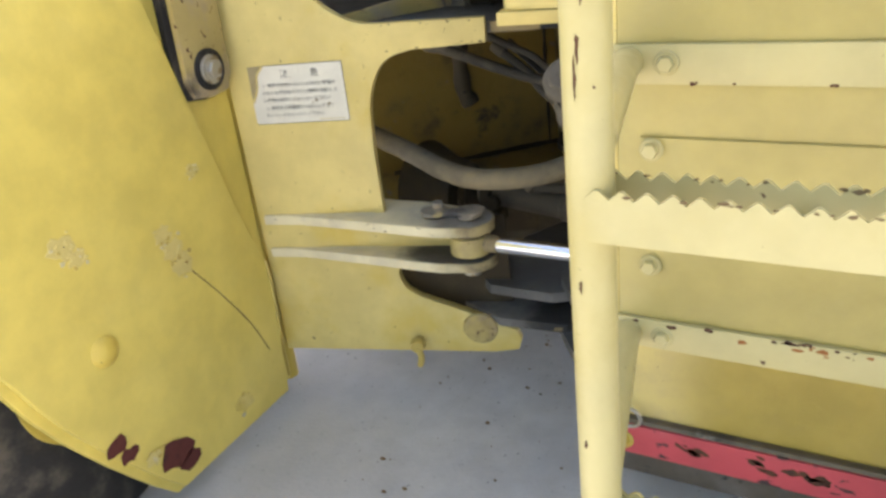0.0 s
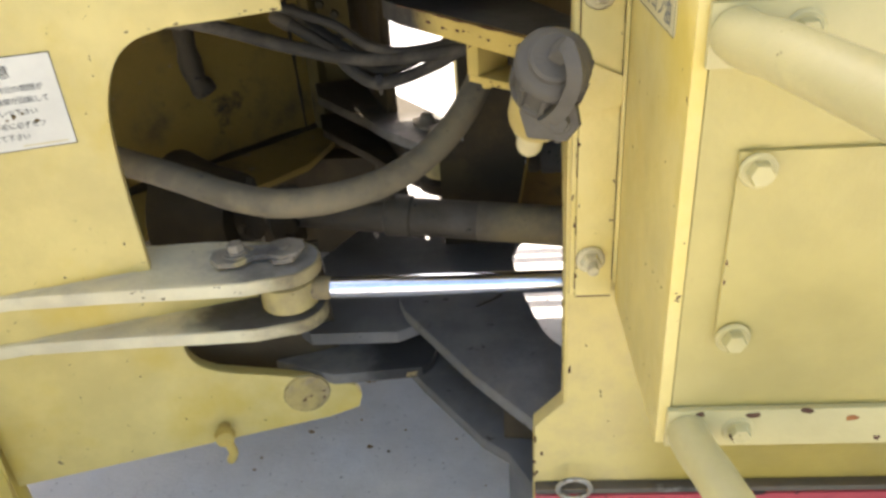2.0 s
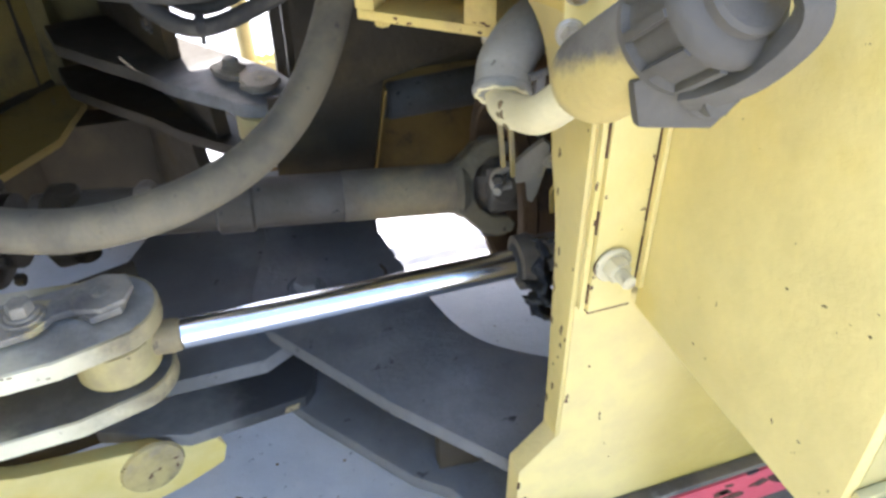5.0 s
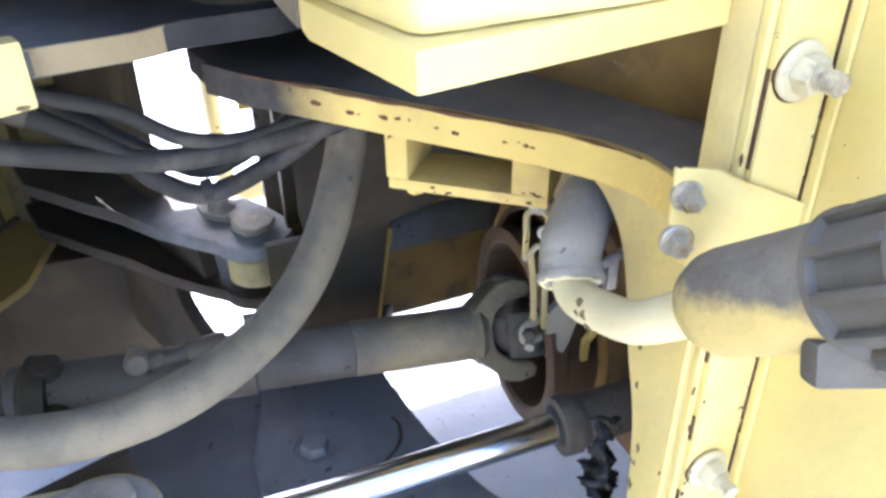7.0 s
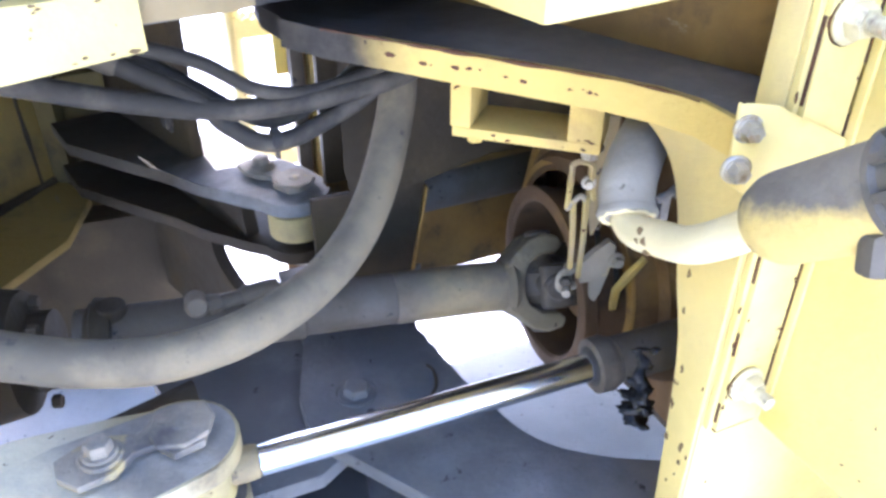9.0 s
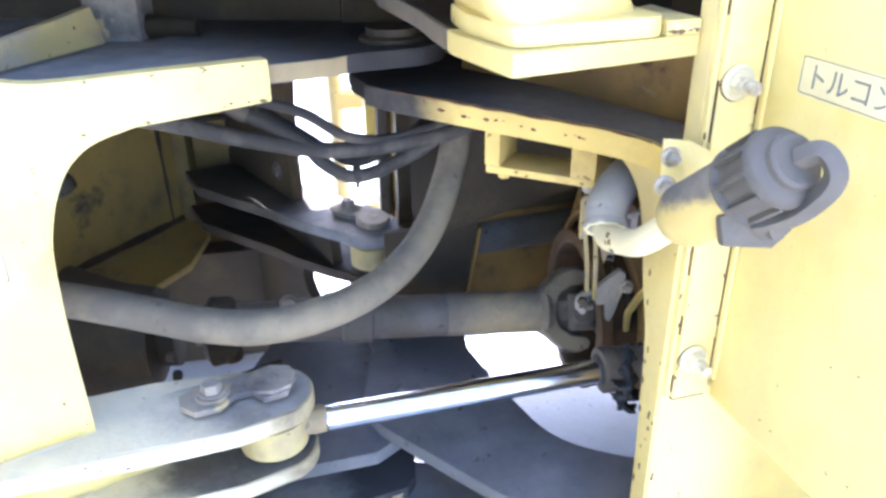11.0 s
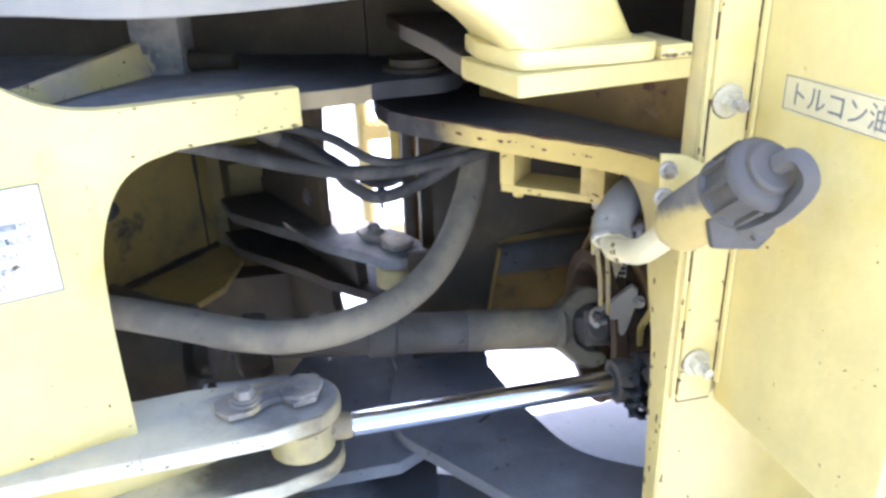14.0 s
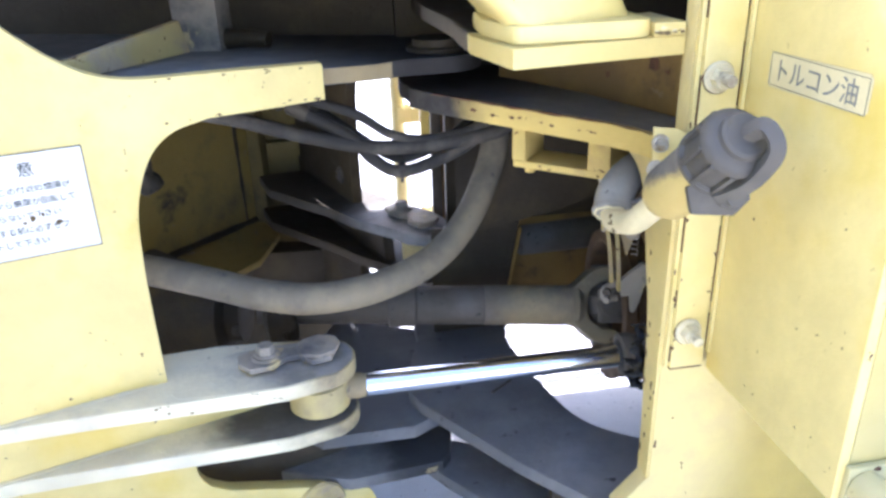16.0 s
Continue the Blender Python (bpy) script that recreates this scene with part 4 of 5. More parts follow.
add("rear_wall", box((0.14, 1.17, 0.320), (0.599, 1.19, 0.550), 0.002), dark_ochre, rear, "rusty ochre inner wall")

# rectangular bracket under the hinge plate
bracket = thing("bracket", (0.24, 0.68, 0.827), "yellow rectangular bracket with rusty edges, under the hinge plate", "bracket")
BA, BB = Vector((0.165, 0.706, 0)), Vector((0.281, 0.604, 0))
bd = (BB - BA).normalized()
bn = Vector((-bd.y, bd.x, 0))


def bar(a, b, z0, z1, depth, mat, name):
    pts = [a, b, b + bn * depth, a + bn * depth]
    add(name, extrude([(p.x, p.y, z0) for p in pts], (0, 0, z1 - z0), 0.002), mat, bracket)


bar(BA, BB, 0.826, 0.837, 0.07, yellow_worn, "bottom_bar")
bar(BA - bd * 0.002, BA + bd * 0.020, 0.837, 0.8985, 0.07, yellow_worn, "end_plate")
bar(BB - bd * 0.034, BB, 0.837, 0.8985, 0.09, yellow_worn, "end_plate")
bar(BA, BB, 0.888, 0.8985, 0.012, yellow_worn, "top_bar")
bolt(bracket, BB - bd * 0.012 + bn * 0.02 + Vector((0, 0, 0.826)), (0, 0, -1), 0.010, 0.010)
bolt(bracket, BA + bd * 0.02 + bn * 0.02 + Vector((0, 0, 0.826)), (0, 0, -1), 0.009, 0.008, yellow_worn)

for dx in (0.0, 0.022):
    add("nut", hexagon(BB + bd * (0.010 + dx) + bn * (0.05 + dx) + Vector((0, 0, 0.8975)), (0, 0, -1), 0.011, 0.055 if dx else 0.02), dark_metal, bracket)

# platform lip and the rounded base that stands on it
lip = [(0.078, 0.392), (0.2885, 0.428), (0.31, 0.53), (0.058, 0.53), (0.056, 0.505)]
plat = thing("platform", (0.15, 0.8, 1.034), "pale yellow cab platform with a rounded base", "platform")
add("lip_plate", flat(lip, 1.034, 1.056, 0.003), yellow_soiled, plat, "pale yellow lip plate with chipped edge")
side_lip = grown([(0.060, 0.5305), (0.061, 0.59), (0.064, 0.66), (0.060, 0.75), (0.054, 0.85)], 4)
add("rear_lip", flat(side_lip + [(0.056, 1.0), (0.31, 1.0), (0.31, 0.5305)], 1.034, 1.0555, 0.002), oil_shade_black, plat, "dark rear half of the lip plate")
add("lip_edge", extrude([(x - 0.0035, y, 1.0345) for x, y in side_lip] + [(x + 0.003, y, 1.0345) for x, y in reversed(side_lip)], (0, 0, 0.0215), 0.001), dusty_brown, plat, "dusty tan plate edge")
body = []
for z, cx0, cx1, cy1 in ((1.056, 0.088, 0.244, 0.56), (1.066, 0.083, 0.240, 0.56), (1.080, 0.075, 0.231, 0.56), (1.095, 0.060, 0.223, 0.555), (1.115, 0.033, 0.213, 0.55), (1.140, -0.008, 0.204, 0.55), (1.19, -0.07, 0.192, 0.56), (1.36, -0.18, 0.170, 0.58)):
    cy0, r = 0.412, 0.028
    ring = arc(cx0 + r, cy0 + r, r, 180, 270, 6) + arc(cx1 - 0.02, cy0 + 0.035 + 0.02, 0.02, -80, 0, 4) + [(cx1, cy1), (cx0, cy1)]
    body.append([(x, y, z) for x, y in ring])
bm = bmesh.new()
vr = [[bm.verts.new(p) for p in ring] for ring in body]
for a, b in zip(vr, vr[1:]):
    for k in range(len(a)):
        bm.faces.new((a[k], a[(k + 1) % len(a)], b[(k + 1) % len(b)], b[k]))
bm.faces.new(vr[0][::-1])
bm.faces.new(vr[-1])
add("base", bm, yellow_pale, plat, "smooth pale yellow rounded base")
add("corner_bracket", flat([(0.245, 0.418), (0.285, 0.422), (0.285, 0.52), (0.25, 0.50)], 1.0565, 1.072, 0.004), yellow_soiled, plat)
foot = arc(0.094, 0.420, 0.012, 200, 270, 4) + [(0.222, 0.4155), *arc(0.226, 0.436, 0.020, -85, 0, 4), (0.246, 0.565), (0.072, 0.565), (0.066, 0.49)]
add("foot", flat(foot, 1.0565, 1.077, 0.006), yellow_pale, plat, "raised rounded foot of the base")

# ---- rear body box ----
hood = thing("engine_hood", (1.2, 1.0, 0.632), "yellow sheet-metal engine housing of a wheel loader", "engine hood")
add("front_panel", box((0.345, 0.135, 0.632), (0.357, 0.3925, 1.60), 0.002), yellow_pale, hood, "pale yellow front panel")
add("side_panel", box((0.3575, 0.135, 0.632), (2.3, 0.147, 1.60), 0.002), hood_paint, hood, "yellow side panel")
add("bottom_panel", box((0.3575, 0.1475, 0.632), (2.3, 0.404, 0.640), 0.001), hood_paint, hood)
add("rear_panel", box((2.301, 0.135, 0.632), (2.313, 1.475, 1.60), 0.002), hood_paint, hood)
add("roof_panel", box((0.345, 0.135, 1.602), (2.3, 1.475, 1.62), 0.004), hood_paint, hood)
add("far_panel", box((0.345, 1.465, 0.632), (2.3, 1.475, 1.60), 0.002), hood_paint, hood)
add("inner_wall", box((0.66, 0.44, 0.932), (0.68, 1.46, 1.60), 0.002), grime, hood)
add("hinge_trim", box((0.3405, 0.384, 0.66), (0.3445, 0.3915, 1.2), 0.001), yellow_pale, hood)
add("upper_strip", box((0.353, 0.128, 1.008), (2.2, 0.1345, 1.056), 0.002), ladder_paint, hood, "pale yellow mounting strip")
add("cover_plate", box((0.387, 0.130, 0.759), (2.1, 0.1345, 0.941), 0.002), hood_paint, hood)
add("lower_strip", box((0.353, 0.127, 0.634), (2.2, 0.1345, 0.679), 0.002), ladder_paint, hood, "pale yellow mounting strip with rusty top edge")
for x, z in ((0.419, 1.034), (0.402, 0.926), (0.402, 0.764), (0.420, 0.655)):
    bolt(hood, (x, 0.1275, z), (0, -1, 0), 0.0105, 0.009, ladder_paint)

bumper = thing("step_bar", (0.9, 0.39, 0.164), "red painted bottom bar, chipped to bare metal", "step bar")
add("bar", box((0.243, 0.384, 0.2115), (1.9, 0.4045, 0.280), 0.003), red, bumper, "chipped red channel")
add("grime_line", box((0.243, 0.3875, 0.2805), (1.9, 0.4045, 0.291), 0.002), dusty_brown, bumper, "brown grime along the top of the bar")
add("kick_plate", box((0.244, 0.388, 0.164), (1.9, 0.430, 0.2110), 0.003), dark_metal, bumper)
for x in (0.288, 0.80, 1.30):
    bolt(bumper, (x, 0.3835, 0.242), (0, -1, 0), 0.015, 0.012, yellow)
    add("ring", tube([(x + 0.012 + 0.024 * math.cos(a), 0.380 - 0.004 * math.sin(a), 0.300 + 0.024 * math.sin(a)) for a in [k * 0.5236 for k in range(13)]], 0.004, 3, 8), steel, bumper)

# ---- steering cylinders ----
def cylinder(pin, rod_end, gland, far_end, label, barrel=0.031):
    t = thing("steering_cylinder", pin, label, "hydraulic cylinder", "steering cylinders")
    pin, rod_end, gland, far_end = (Vector(p) for p in (pin, rod_end, gland, far_end))
    d = (gland - rod_end).normalized()
    up = Vector((0, 0, 1))
    c = Vector((pin.x, pin.y, rod_end.z))
    eye = add("rod_eye", lathe(c - up * 0.029, c + up * 0.023, ((0, 0.043), (0.06, 0.049), (0.94, 0.049), (1, 0.043)), 36), eye_paint, t, "scuffed dusty yellow rod eye")
    add("seal", lathe(c + up * 0.0232, c + up * 0.0325, ((0, 0.044), (0.5, 0.046), (1, 0.043)), 30), black_rubber, eye)
    add("shank", lathe(c + d * 0.03, rod_end, ((0, 0.021), (0.8, 0.021), (1, 0.019))), tan_dust, t)
    add("rod", rod(rod_end, gland + d * 0.01, 0.0190), chrome, t, "polished chrome piston rod")
    g = add("gland", lathe(gland, gland + d * 0.028, ((0, 0.028), (0.05, 0.036), (0.75, 0.037), (0.8, 0.034), (1, 0.034)), 36), dusty_brown, t, "dusty tan gland nut")
    add("wiper", lathe(gland - d * 0.004, gland - d * 0.0002, ((0, 0.021), (1, 0.027)), 30), black_rubber, g)
    add("barrel", rod(gland + d * 0.029, far_end, barrel), dark_metal, t, "dark cylinder barrel")
    return t


npn = Vector((fp(LS, LD, 0).x, fp(LS, LD, 0).y, 0.483))
nd0 = (Vector((0.335, 0.640, 0.502)) - npn).normalized()
cylinder(npn, npn + nd0 * 0.076, (0.335, 0.640, 0.502), npn + nd0 * 0.95, "hydraulic steering cylinder with a polished chrome rod")
fpn = Vector((FPIN.x, FPIN.y, 0.486))
fd = (Vector((0.78, 1.17, 0.51)) - fpn).normalized()
cylinder(fpn, fpn + fd * 0.075, fpn + fd * 0.19, fpn + fd * 0.56, "far hydraulic steering cylinder with a chrome rod", 0.040)

# greasy chain of lumps beside the gland
rng = random.Random(9)
b = bmesh.new()
rings = []
for k in range(40):
    u = k / 39
    c = Vector((0.312 + 0.0045 * math.sin(k * 0.7) + 0.003 * math.sin(k * 2.1), 0.520 + 0.009 * math.cos(k * 0.9), 0.518 + 0.118 * u))
    r0 = (0.003 + 0.007 * math.sin(math.pi * min(1, u * 1.3 + 0.08)) ** 0.6)
    ring = []
    for j in range(22):
        a = 2 * math.pi * j / 22
        d = Vector((math.cos(a), math.sin(a), 0.0))
        p = c + d * r0
        p += (d + Vector((0, 0, 0.4))) * (0.008 * noise.noise(p * 120) + 0.006 * noise.noise(p * 260))
        ring.append(b.verts.new(p))
    rings.append(ring)
for ra, rb in zip(rings, rings[1:]):
    for j in range(22):
        b.faces.new((ra[j], ra[(j + 1) % 22], rb[(j + 1) % 22], rb[j]))
b.faces.new(rings[0][::-1])
b.faces.new(rings[-1])
tagged(link_mesh("grease_blob", b, grease, 180), "black glistening grease squeezed out beside the cylinder", "grease")

# ---- drive shaft and brake drum ----
shaft = thing("drive_shaft", (0.1, 1.0, 0.46), "dusty drive shaft with a universal joint", "drive shaft")
s0, s1 = Vector((0.352, 0.886, 0.468)), Vector((-0.27, 0.975, 0.494))
sd = (s1 - s0).normalized()
sm = s0.lerp(s1, 0.30)
shaft_paint = material("tan_dust_fading_to_brown", (0.30, 0.235, 0.125), 0.8, 0, ((6.0, 0.45, 0.72, (0.15, 0.125, 0.09), 0.85, 8.0, ONE), (30.0, 0.64, 0.70, (0.07, 0.06, 0.05), 0.8, 5.0, ONE)), 0.5, 120, drift=(tuple(s0), tuple((sm - s0).normalized()), (sm - s0).length * 0.62, (sm - s0).length * 1.0, 0.09, 14.0, (0.13, 0.108, 0.078), (0.17, 0.145, 0.108)))
add("tube", lathe(s0, sm, ((0, 0.030), (0.06, 0.041), (0.15, 0.0395), (1, 0.0395)), 36), shaft_paint, shaft, "dusty tan shaft tube")
add("slip_sleeve", lathe(sm + sd * 0.0005, s1, ((0, 0.0385), (0.30, 0.0385), (0.31, 0.043), (0.42, 0.043), (0.43, 0.037), (1, 0.037)), 36), dark_metal, shaft, "dark sliding sleeve")
side = sd.cross(Vector((0, 0, 1))).normalized()
up = side.cross(sd)


def yoke(base, d, across, mat, name, label=""):
    """A fork opening towards d, its two ears apart along across."""
    third = d.cross(across)
    half = [(-0.012, 0.036), (0.004, 0.050), (0.026, 0.070), (0.050, 0.077), (0.074, 0.072), (0.080, 0.058), (0.070, 0.047), (0.042, 0.044), (0.022, 0.030), (0.016, 0.012)]
    prof = half + [(a, -r) for a, r in reversed(half)]
    bm = extrude([base + d * a + across * r - third * 0.033 for a, r in prof], third * 0.066, 0.010, 3)
    add(name, join(bm, lathe(base - d * 0.014, base + d * 0.008, ((0, 0.041), (0.5, 0.048), (1, 0.040)), 30)), mat, shaft, label)


yoke_paint = material("peeling_tan_paint", (0.20, 0.165, 0.10), 0.75, 0, ((7.0, 0.45, 0.70, (0.10, 0.085, 0.06), 0.85, 8.0, ONE), (16.0, 0.60, 0.66, (0.42, 0.32, 0.12), 0.7, 5.0, ONE), (30.0, 0.66, 0.70, (0.05, 0.035, 0.025), 0.8, 5.0, ONE)), 0.6, 120)
ca, cb = (up * 0.9 + side * 0.45).normalized(), (side * 0.9 - up * 0.45).normalized()
yoke(s0 + sd * 0.004, -sd, ca, yoke_paint, "yoke", "tan fork end with peeling paint")
uj = s0 - sd * 0.048
yoke(uj - sd * 0.056, sd, cb, dark_metal, "yoke")
add("cross", join(lathe(uj - ca * 0.034, uj + ca * 0.034, ((0, 0.02), (0.25, 0.034), (0.75, 0.034), (1, 0.02)), 24), rod(uj - ca * 0.062, uj + ca * 0.062, 0.018), rod(uj - cb * 0.062, uj + cb * 0.062, 0.018)), dark_metal, shaft)
for c in (ca, cb):
    for sgn in (1, -1):
        add("bearing_cap", rod(uj + c * sgn * 0.046, uj + c * sgn * 0.079, 0.021), dark_metal, shaft)
add("companion_flange", lathe(uj - sd * 0.056, uj - sd * 0.078, ((0, 0.05), (0.3, 0.068), (1, 0.068)), 30), brown, shaft)

drum = thing("brake_drum", (0.48, 0.88, 0.30), "rusty brown parking brake drum", "brake drum")
dc = Vector((0.402, 0.880, 0.468))
dback = Vector((0.122, -0.012, 0))
drum_rust = material("rust_brown_drum", (0.105, 0.066, 0.036), 0.75, 0, ((6.0, 0.45, 0.7, (0.20, 0.125, 0.050), 0.75, 7.0, ONE), (9.0, 0.58, 0.74, (0.050, 0.035, 0.028), 0.85, 7.0, ONE)), 0.5, 90)
add("drum", lathe(dc + dback, dc, ((0.20, 0.02), (0.20, 0.108), (0.60, 0.120), (0.97, 0.124), (1.0, 0.128), (1.0, 0.142), (0.95, 0.147), (0.82, 0.147), (0.78, 0.140), (0.05, 0.138), (0.0, 0.130), (0.0, 0.02)), 64), drum_rust, drum, "rust-brown hollow drum")
add("rim_band", open_ring(dc + dback * 0.05, dc - dback * 0.012, ((0, 0.1475), (0.2, 0.1495), (0.8, 0.1490), (1, 0.143), (1, 0.129)), 64), drum_rust, drum, "rusty rim band")
add("hub", lathe(dc + dback * 0.78, dc + dback * 0.35, ((0, 0.10), (0.3, 0.075), (0.6, 0.055), (1, 0.050)), 36), grime_shade_black, drum)
gearbox = thing("gearbox", (0.58, 0.9, 0.24), "brown grimy gearbox housing", "gearbox")
bm = box((0.560, 0.56, 0.24), (0.599, 1.16, 0.88), 0.015)
add("housing", bm, brown, gearbox)
add("bell_housing", open_ring((0.455, 0.882, 0.485), (0.560, 0.882, 0.49), ((0, 0.150), (0.02, 0.172), (0.12, 0.180), (0.30, 0.184), (0.34, 0.205), (0.50, 0.207), (0.54, 0.190), (1, 0.235)), 56), drum_rust, gearbox, "brown flanged bell housing")
add("bell_ring", open_ring((0.449, 0.882, 0.485), (0.4545, 0.882, 0.485), ((0, 0.160), (0.3, 0.171), (1, 0.173)), 56), ochre, gearbox)
add("side_rib", extrude([(0.45, 1.08, 0.346), (0.56, 1.10, 0.346), (0.56, 1.10, 0.78), (0.53, 1.09, 0.70)], (0.0, 0.02, 0), 0.003), brown, gearbox)

# handbrake linkage hanging from the bracket
lk = thing("brake_linkage", (0.33, 0.72, 0.56), "rusty brake lever linkage hanging under the bracket", "linkage")
low = Vector((0.357, 0.745, 0.571))


def strap_bar(pts, w, mat, name, label=""):
    """A bent bar of square section along points, about w thick."""
    add(name, bevel(tube(pts, w * 1.15, 4, 4), 0.0008, 1, 40), mat, lk, label)


strap_bar([(0.322, 0.711, 0.701), (0.316, 0.700, 0.740), (0.309, 0.689, 0.773)], 0.0030, yellow_dusty, "loop_side")
strap_bar([(0.309, 0.689, 0.7725), (0.314, 0.685, 0.777), (0.325, 0.680, 0.775), (0.3295, 0.679, 0.769)], 0.0030, yellow_dusty, "loop_top")
strap_bar([(0.3295, 0.679, 0.770), (0.335, 0.685, 0.745), (0.344, 0.691, 0.720)], 0.0030, yellow_dusty, "loop_side")
add("hook", tube([(0.322, 0.711, 0.701), (0.325, 0.705, 0.712), (0.332, 0.700, 0.722), (0.338, 0.696, 0.716)], 0.0035, 5, 8), grey_dust, lk)
for a, b in (((0.3245, 0.704, 0.716), (0.355, 0.739, 0.589)), ((0.337, 0.695, 0.720), (0.369, 0.738, 0.571))):
    strap_bar([a, Vector(a).lerp(Vector(b), 0.5) + Vector((0.0015, 0, 0)), b], 0.0033, yellow_dusty, "link_bar", "chipped yellow link bar")
add("hanger", extrude([(0.332, 0.693, 0.8255), (0.362, 0.683, 0.8255), (0.364, 0.690, 0.742), (0.376, 0.706, 0.685), (0.372, 0.724, 0.642), (0.350, 0.712, 0.70)], (0.002, 0.006, 0), 0.001), tan_dust, lk, "dusty tan hanger plate")
bolt(lk, (0.331, 0.686, 0.747), (-0.45, -0.85, 0), 0.0060, 0.006, steel)
bolt(lk, (0.366, 0.692, 0.700), (-0.3, -1, 0), 0.0080, 0.006, grey_dust)
add("clevis", join(tube([low + Vector((0.012, 0, 0.012)), low + Vector((-0.012, -0.004, 0.006)), low + Vector((-0.012, -0.004, -0.014)), low + Vector((0.012, 0, -0.018))], 0.006, 6, 10), rod(low + Vector((-0.02, -0.03, -0.005)), low + Vector((0.02, 0.03, -0.005)), 0.006)), grey_dust, lk)
lev = [(0.012, 0.012), (0.036, 0.036), (0.056, 0.052), (0.066, 0.044), (0.062, 0.010), (0.052, -0.030), (0.045, -0.046), (0.038, -0.042), (0.034, -0.012), (0.020, -0.014)]
add("lever", extrude([low + Vector((a * 0.9, a * -0.3, b)) for a, b in lev], (0.004, 0.012, 0), 0.002), grey_dust, lk, "grey steel brake lever")
add("return_spring", tube([low + Vector((0.045 + 0.006 * math.cos(k * 1.05), 0.012 + 0.006 * math.sin(k * 1.05), 0.055 + 0.0016 * k)) for k in range(40)], 0.0013, 2, 6), steel, lk, "coiled return spring")
add("cam_plate", extrude([(0.430, 0.736, 0.496), (0.437, 0.731, 0.500), (0.432, 0.722, 0.538), (0.437, 0.706, 0.572), (0.443, 0.690, 0.606), (0.436, 0.688, 0.612), (0.424, 0.704, 0.578), (0.420, 0.722, 0.540)], (0.003, 0.010, 0), 0.002), yellow_worn, lk, "curved yellow cam plate")
bolt(lk, low + Vector((0.062, -0.020, 0.022)), (-0.2, -1, 0), 0.008, 0.008, grey_dust)
bolt(lk, low + Vector((-0.012, -0.012, 0.004)), (-0.4, -1, 0), 0.008, 0.008, dark_metal, False)
for k in range(3):
    add("cable", tube([low + Vector((0.07, 0.02 * k, 0.03)), low + Vector((0.085, 0.0 + 0.02 * k, -0.05)), low + Vector((0.075 + 0.01 * k, 0.02, -0.14))], 0.004, 6, 8), black_rubber, lk)

# ---- hoses ----
hose_pts = [(-0.60, 0.87, 0.692), (-0.393, 0.78, 0.668), (-0.314, 0.74, 0.660), (-0.237, 0.71, 0.646), (-0.16, 0.70, 0.635), (-0.076, 0.71, 0.636), (0.009, 0.75, 0.643), (0.077, 0.80, 0.664), (0.132, 0.86, 0.700), (0.176, 0.92, 0.754), (0.194, 0.945, 0.800), (0.199, 0.955, 0.85), (0.20, 0.96, 0.90)]
hose = thing("hydraulic_hose", (-0.163, 0.752, 0.59), "thick grey dusty rubber hose sagging across the joint", "hose", "hoses")
add("hose_body", tube(hose_pts, 0.0250, 10, 24, 0.02), rubber, hose)
add("end_sleeve", lathe((0.199, 0.956, 0.868), (0.200, 0.960, 0.8985), ((0, 0.026), (0.1, 0.031), (0.9, 0.031), (1, 0.027)), 28), black_rubber, hose, "black end sleeve")
thin = (
    (0.0125, ((-0.36, 0.90, 0.905), (-0.262, 0.87, 0.890), (-0.142, 0.865, 0.853), (-0.021, 0.86, 0.827), (0.109, 0.87, 0.827), (0.205, 0.89, 0.842), (0.27, 0.93, 0.898))),
    (0.0085, ((-0.20, 0.90, 0.93), (-0.119, 0.87, 0.907), (-0.061, 0.865, 0.885), (-0.002, 0.86, 0.847), (0.071, 0.87, 0.834), (0.176, 0.89, 0.854), (0.24, 0.92, 0.898))),
    (0.0110, ((-0.17, 0.90, 0.90), (-0.073, 0.865, 0.845), (-0.041, 0.86, 0.809), (0.003, 0.85, 0.786), (0.069, 0.865, 0.795), (0.147, 0.885, 0.828), (0.22, 0.93, 0.898))),
    (0.0080, ((-0.15, 0.94, 0.90), (-0.06, 0.91, 0.838), (0.0, 0.885, 0.800), (0.05, 0.89, 0.803), (0.12, 0.91, 0.835), (0.20, 0.94, 0.898))),
)
for r, pts in thin:
    th = thing("thin_hose", pts[3], "thin dusty black hydraulic hose hanging across the joint", "hose", "thin hoses")
    add("hose_body", tube(pts, r, 8, 12, 0.02), hose_rubber, th)
    for a, b in ((pts[0], pts[1]), (pts[-1], pts[-2])):
        a, b = Vector(a), Vector(b)
        d = (b - a).normalized()
        add("end_fitting", lathe(a - d * 0.004, a + d * 0.034, ((0, r * 1.1), (0.1, r * 1.35), (0.85, r * 1.3), (1, r * 1.05)), 16), dark_metal, th, "dark crimped end fitting")
tie = Vector((0.008, 0.85, 0.790))
tagged(link_mesh("cable_tie", join(rod(tie - Vector((0.006, 0, 0)), tie + Vector((0.006, 0, 0)), 0.0125), box((tie.x - 0.003, tie.y - 0.003, tie.z - 0.024), (tie.x + 0.003, tie.y + 0.003, tie.z - 0.013), 0.001)), black_rubber), "black tie round the thin hoses", "cable tie")

# ---- filler neck ----
fill = thing("filler_neck", (0.24, 0.40, 0.80), "dusty yellow oil filler neck with a grey ribbed cap", "filler neck")
sleeve_rubber = material("pale_grey_rubber", (0.235, 0.215, 0.175), 0.75, 0, ((7.0, 0.42, 0.68, (0.30, 0.28, 0.235), 0.9, 7.0, ONE), (30.0, 0.66, 0.72, (0.10, 0.09, 0.075), 0.8, 5.0, ONE)), 0.4, 140)
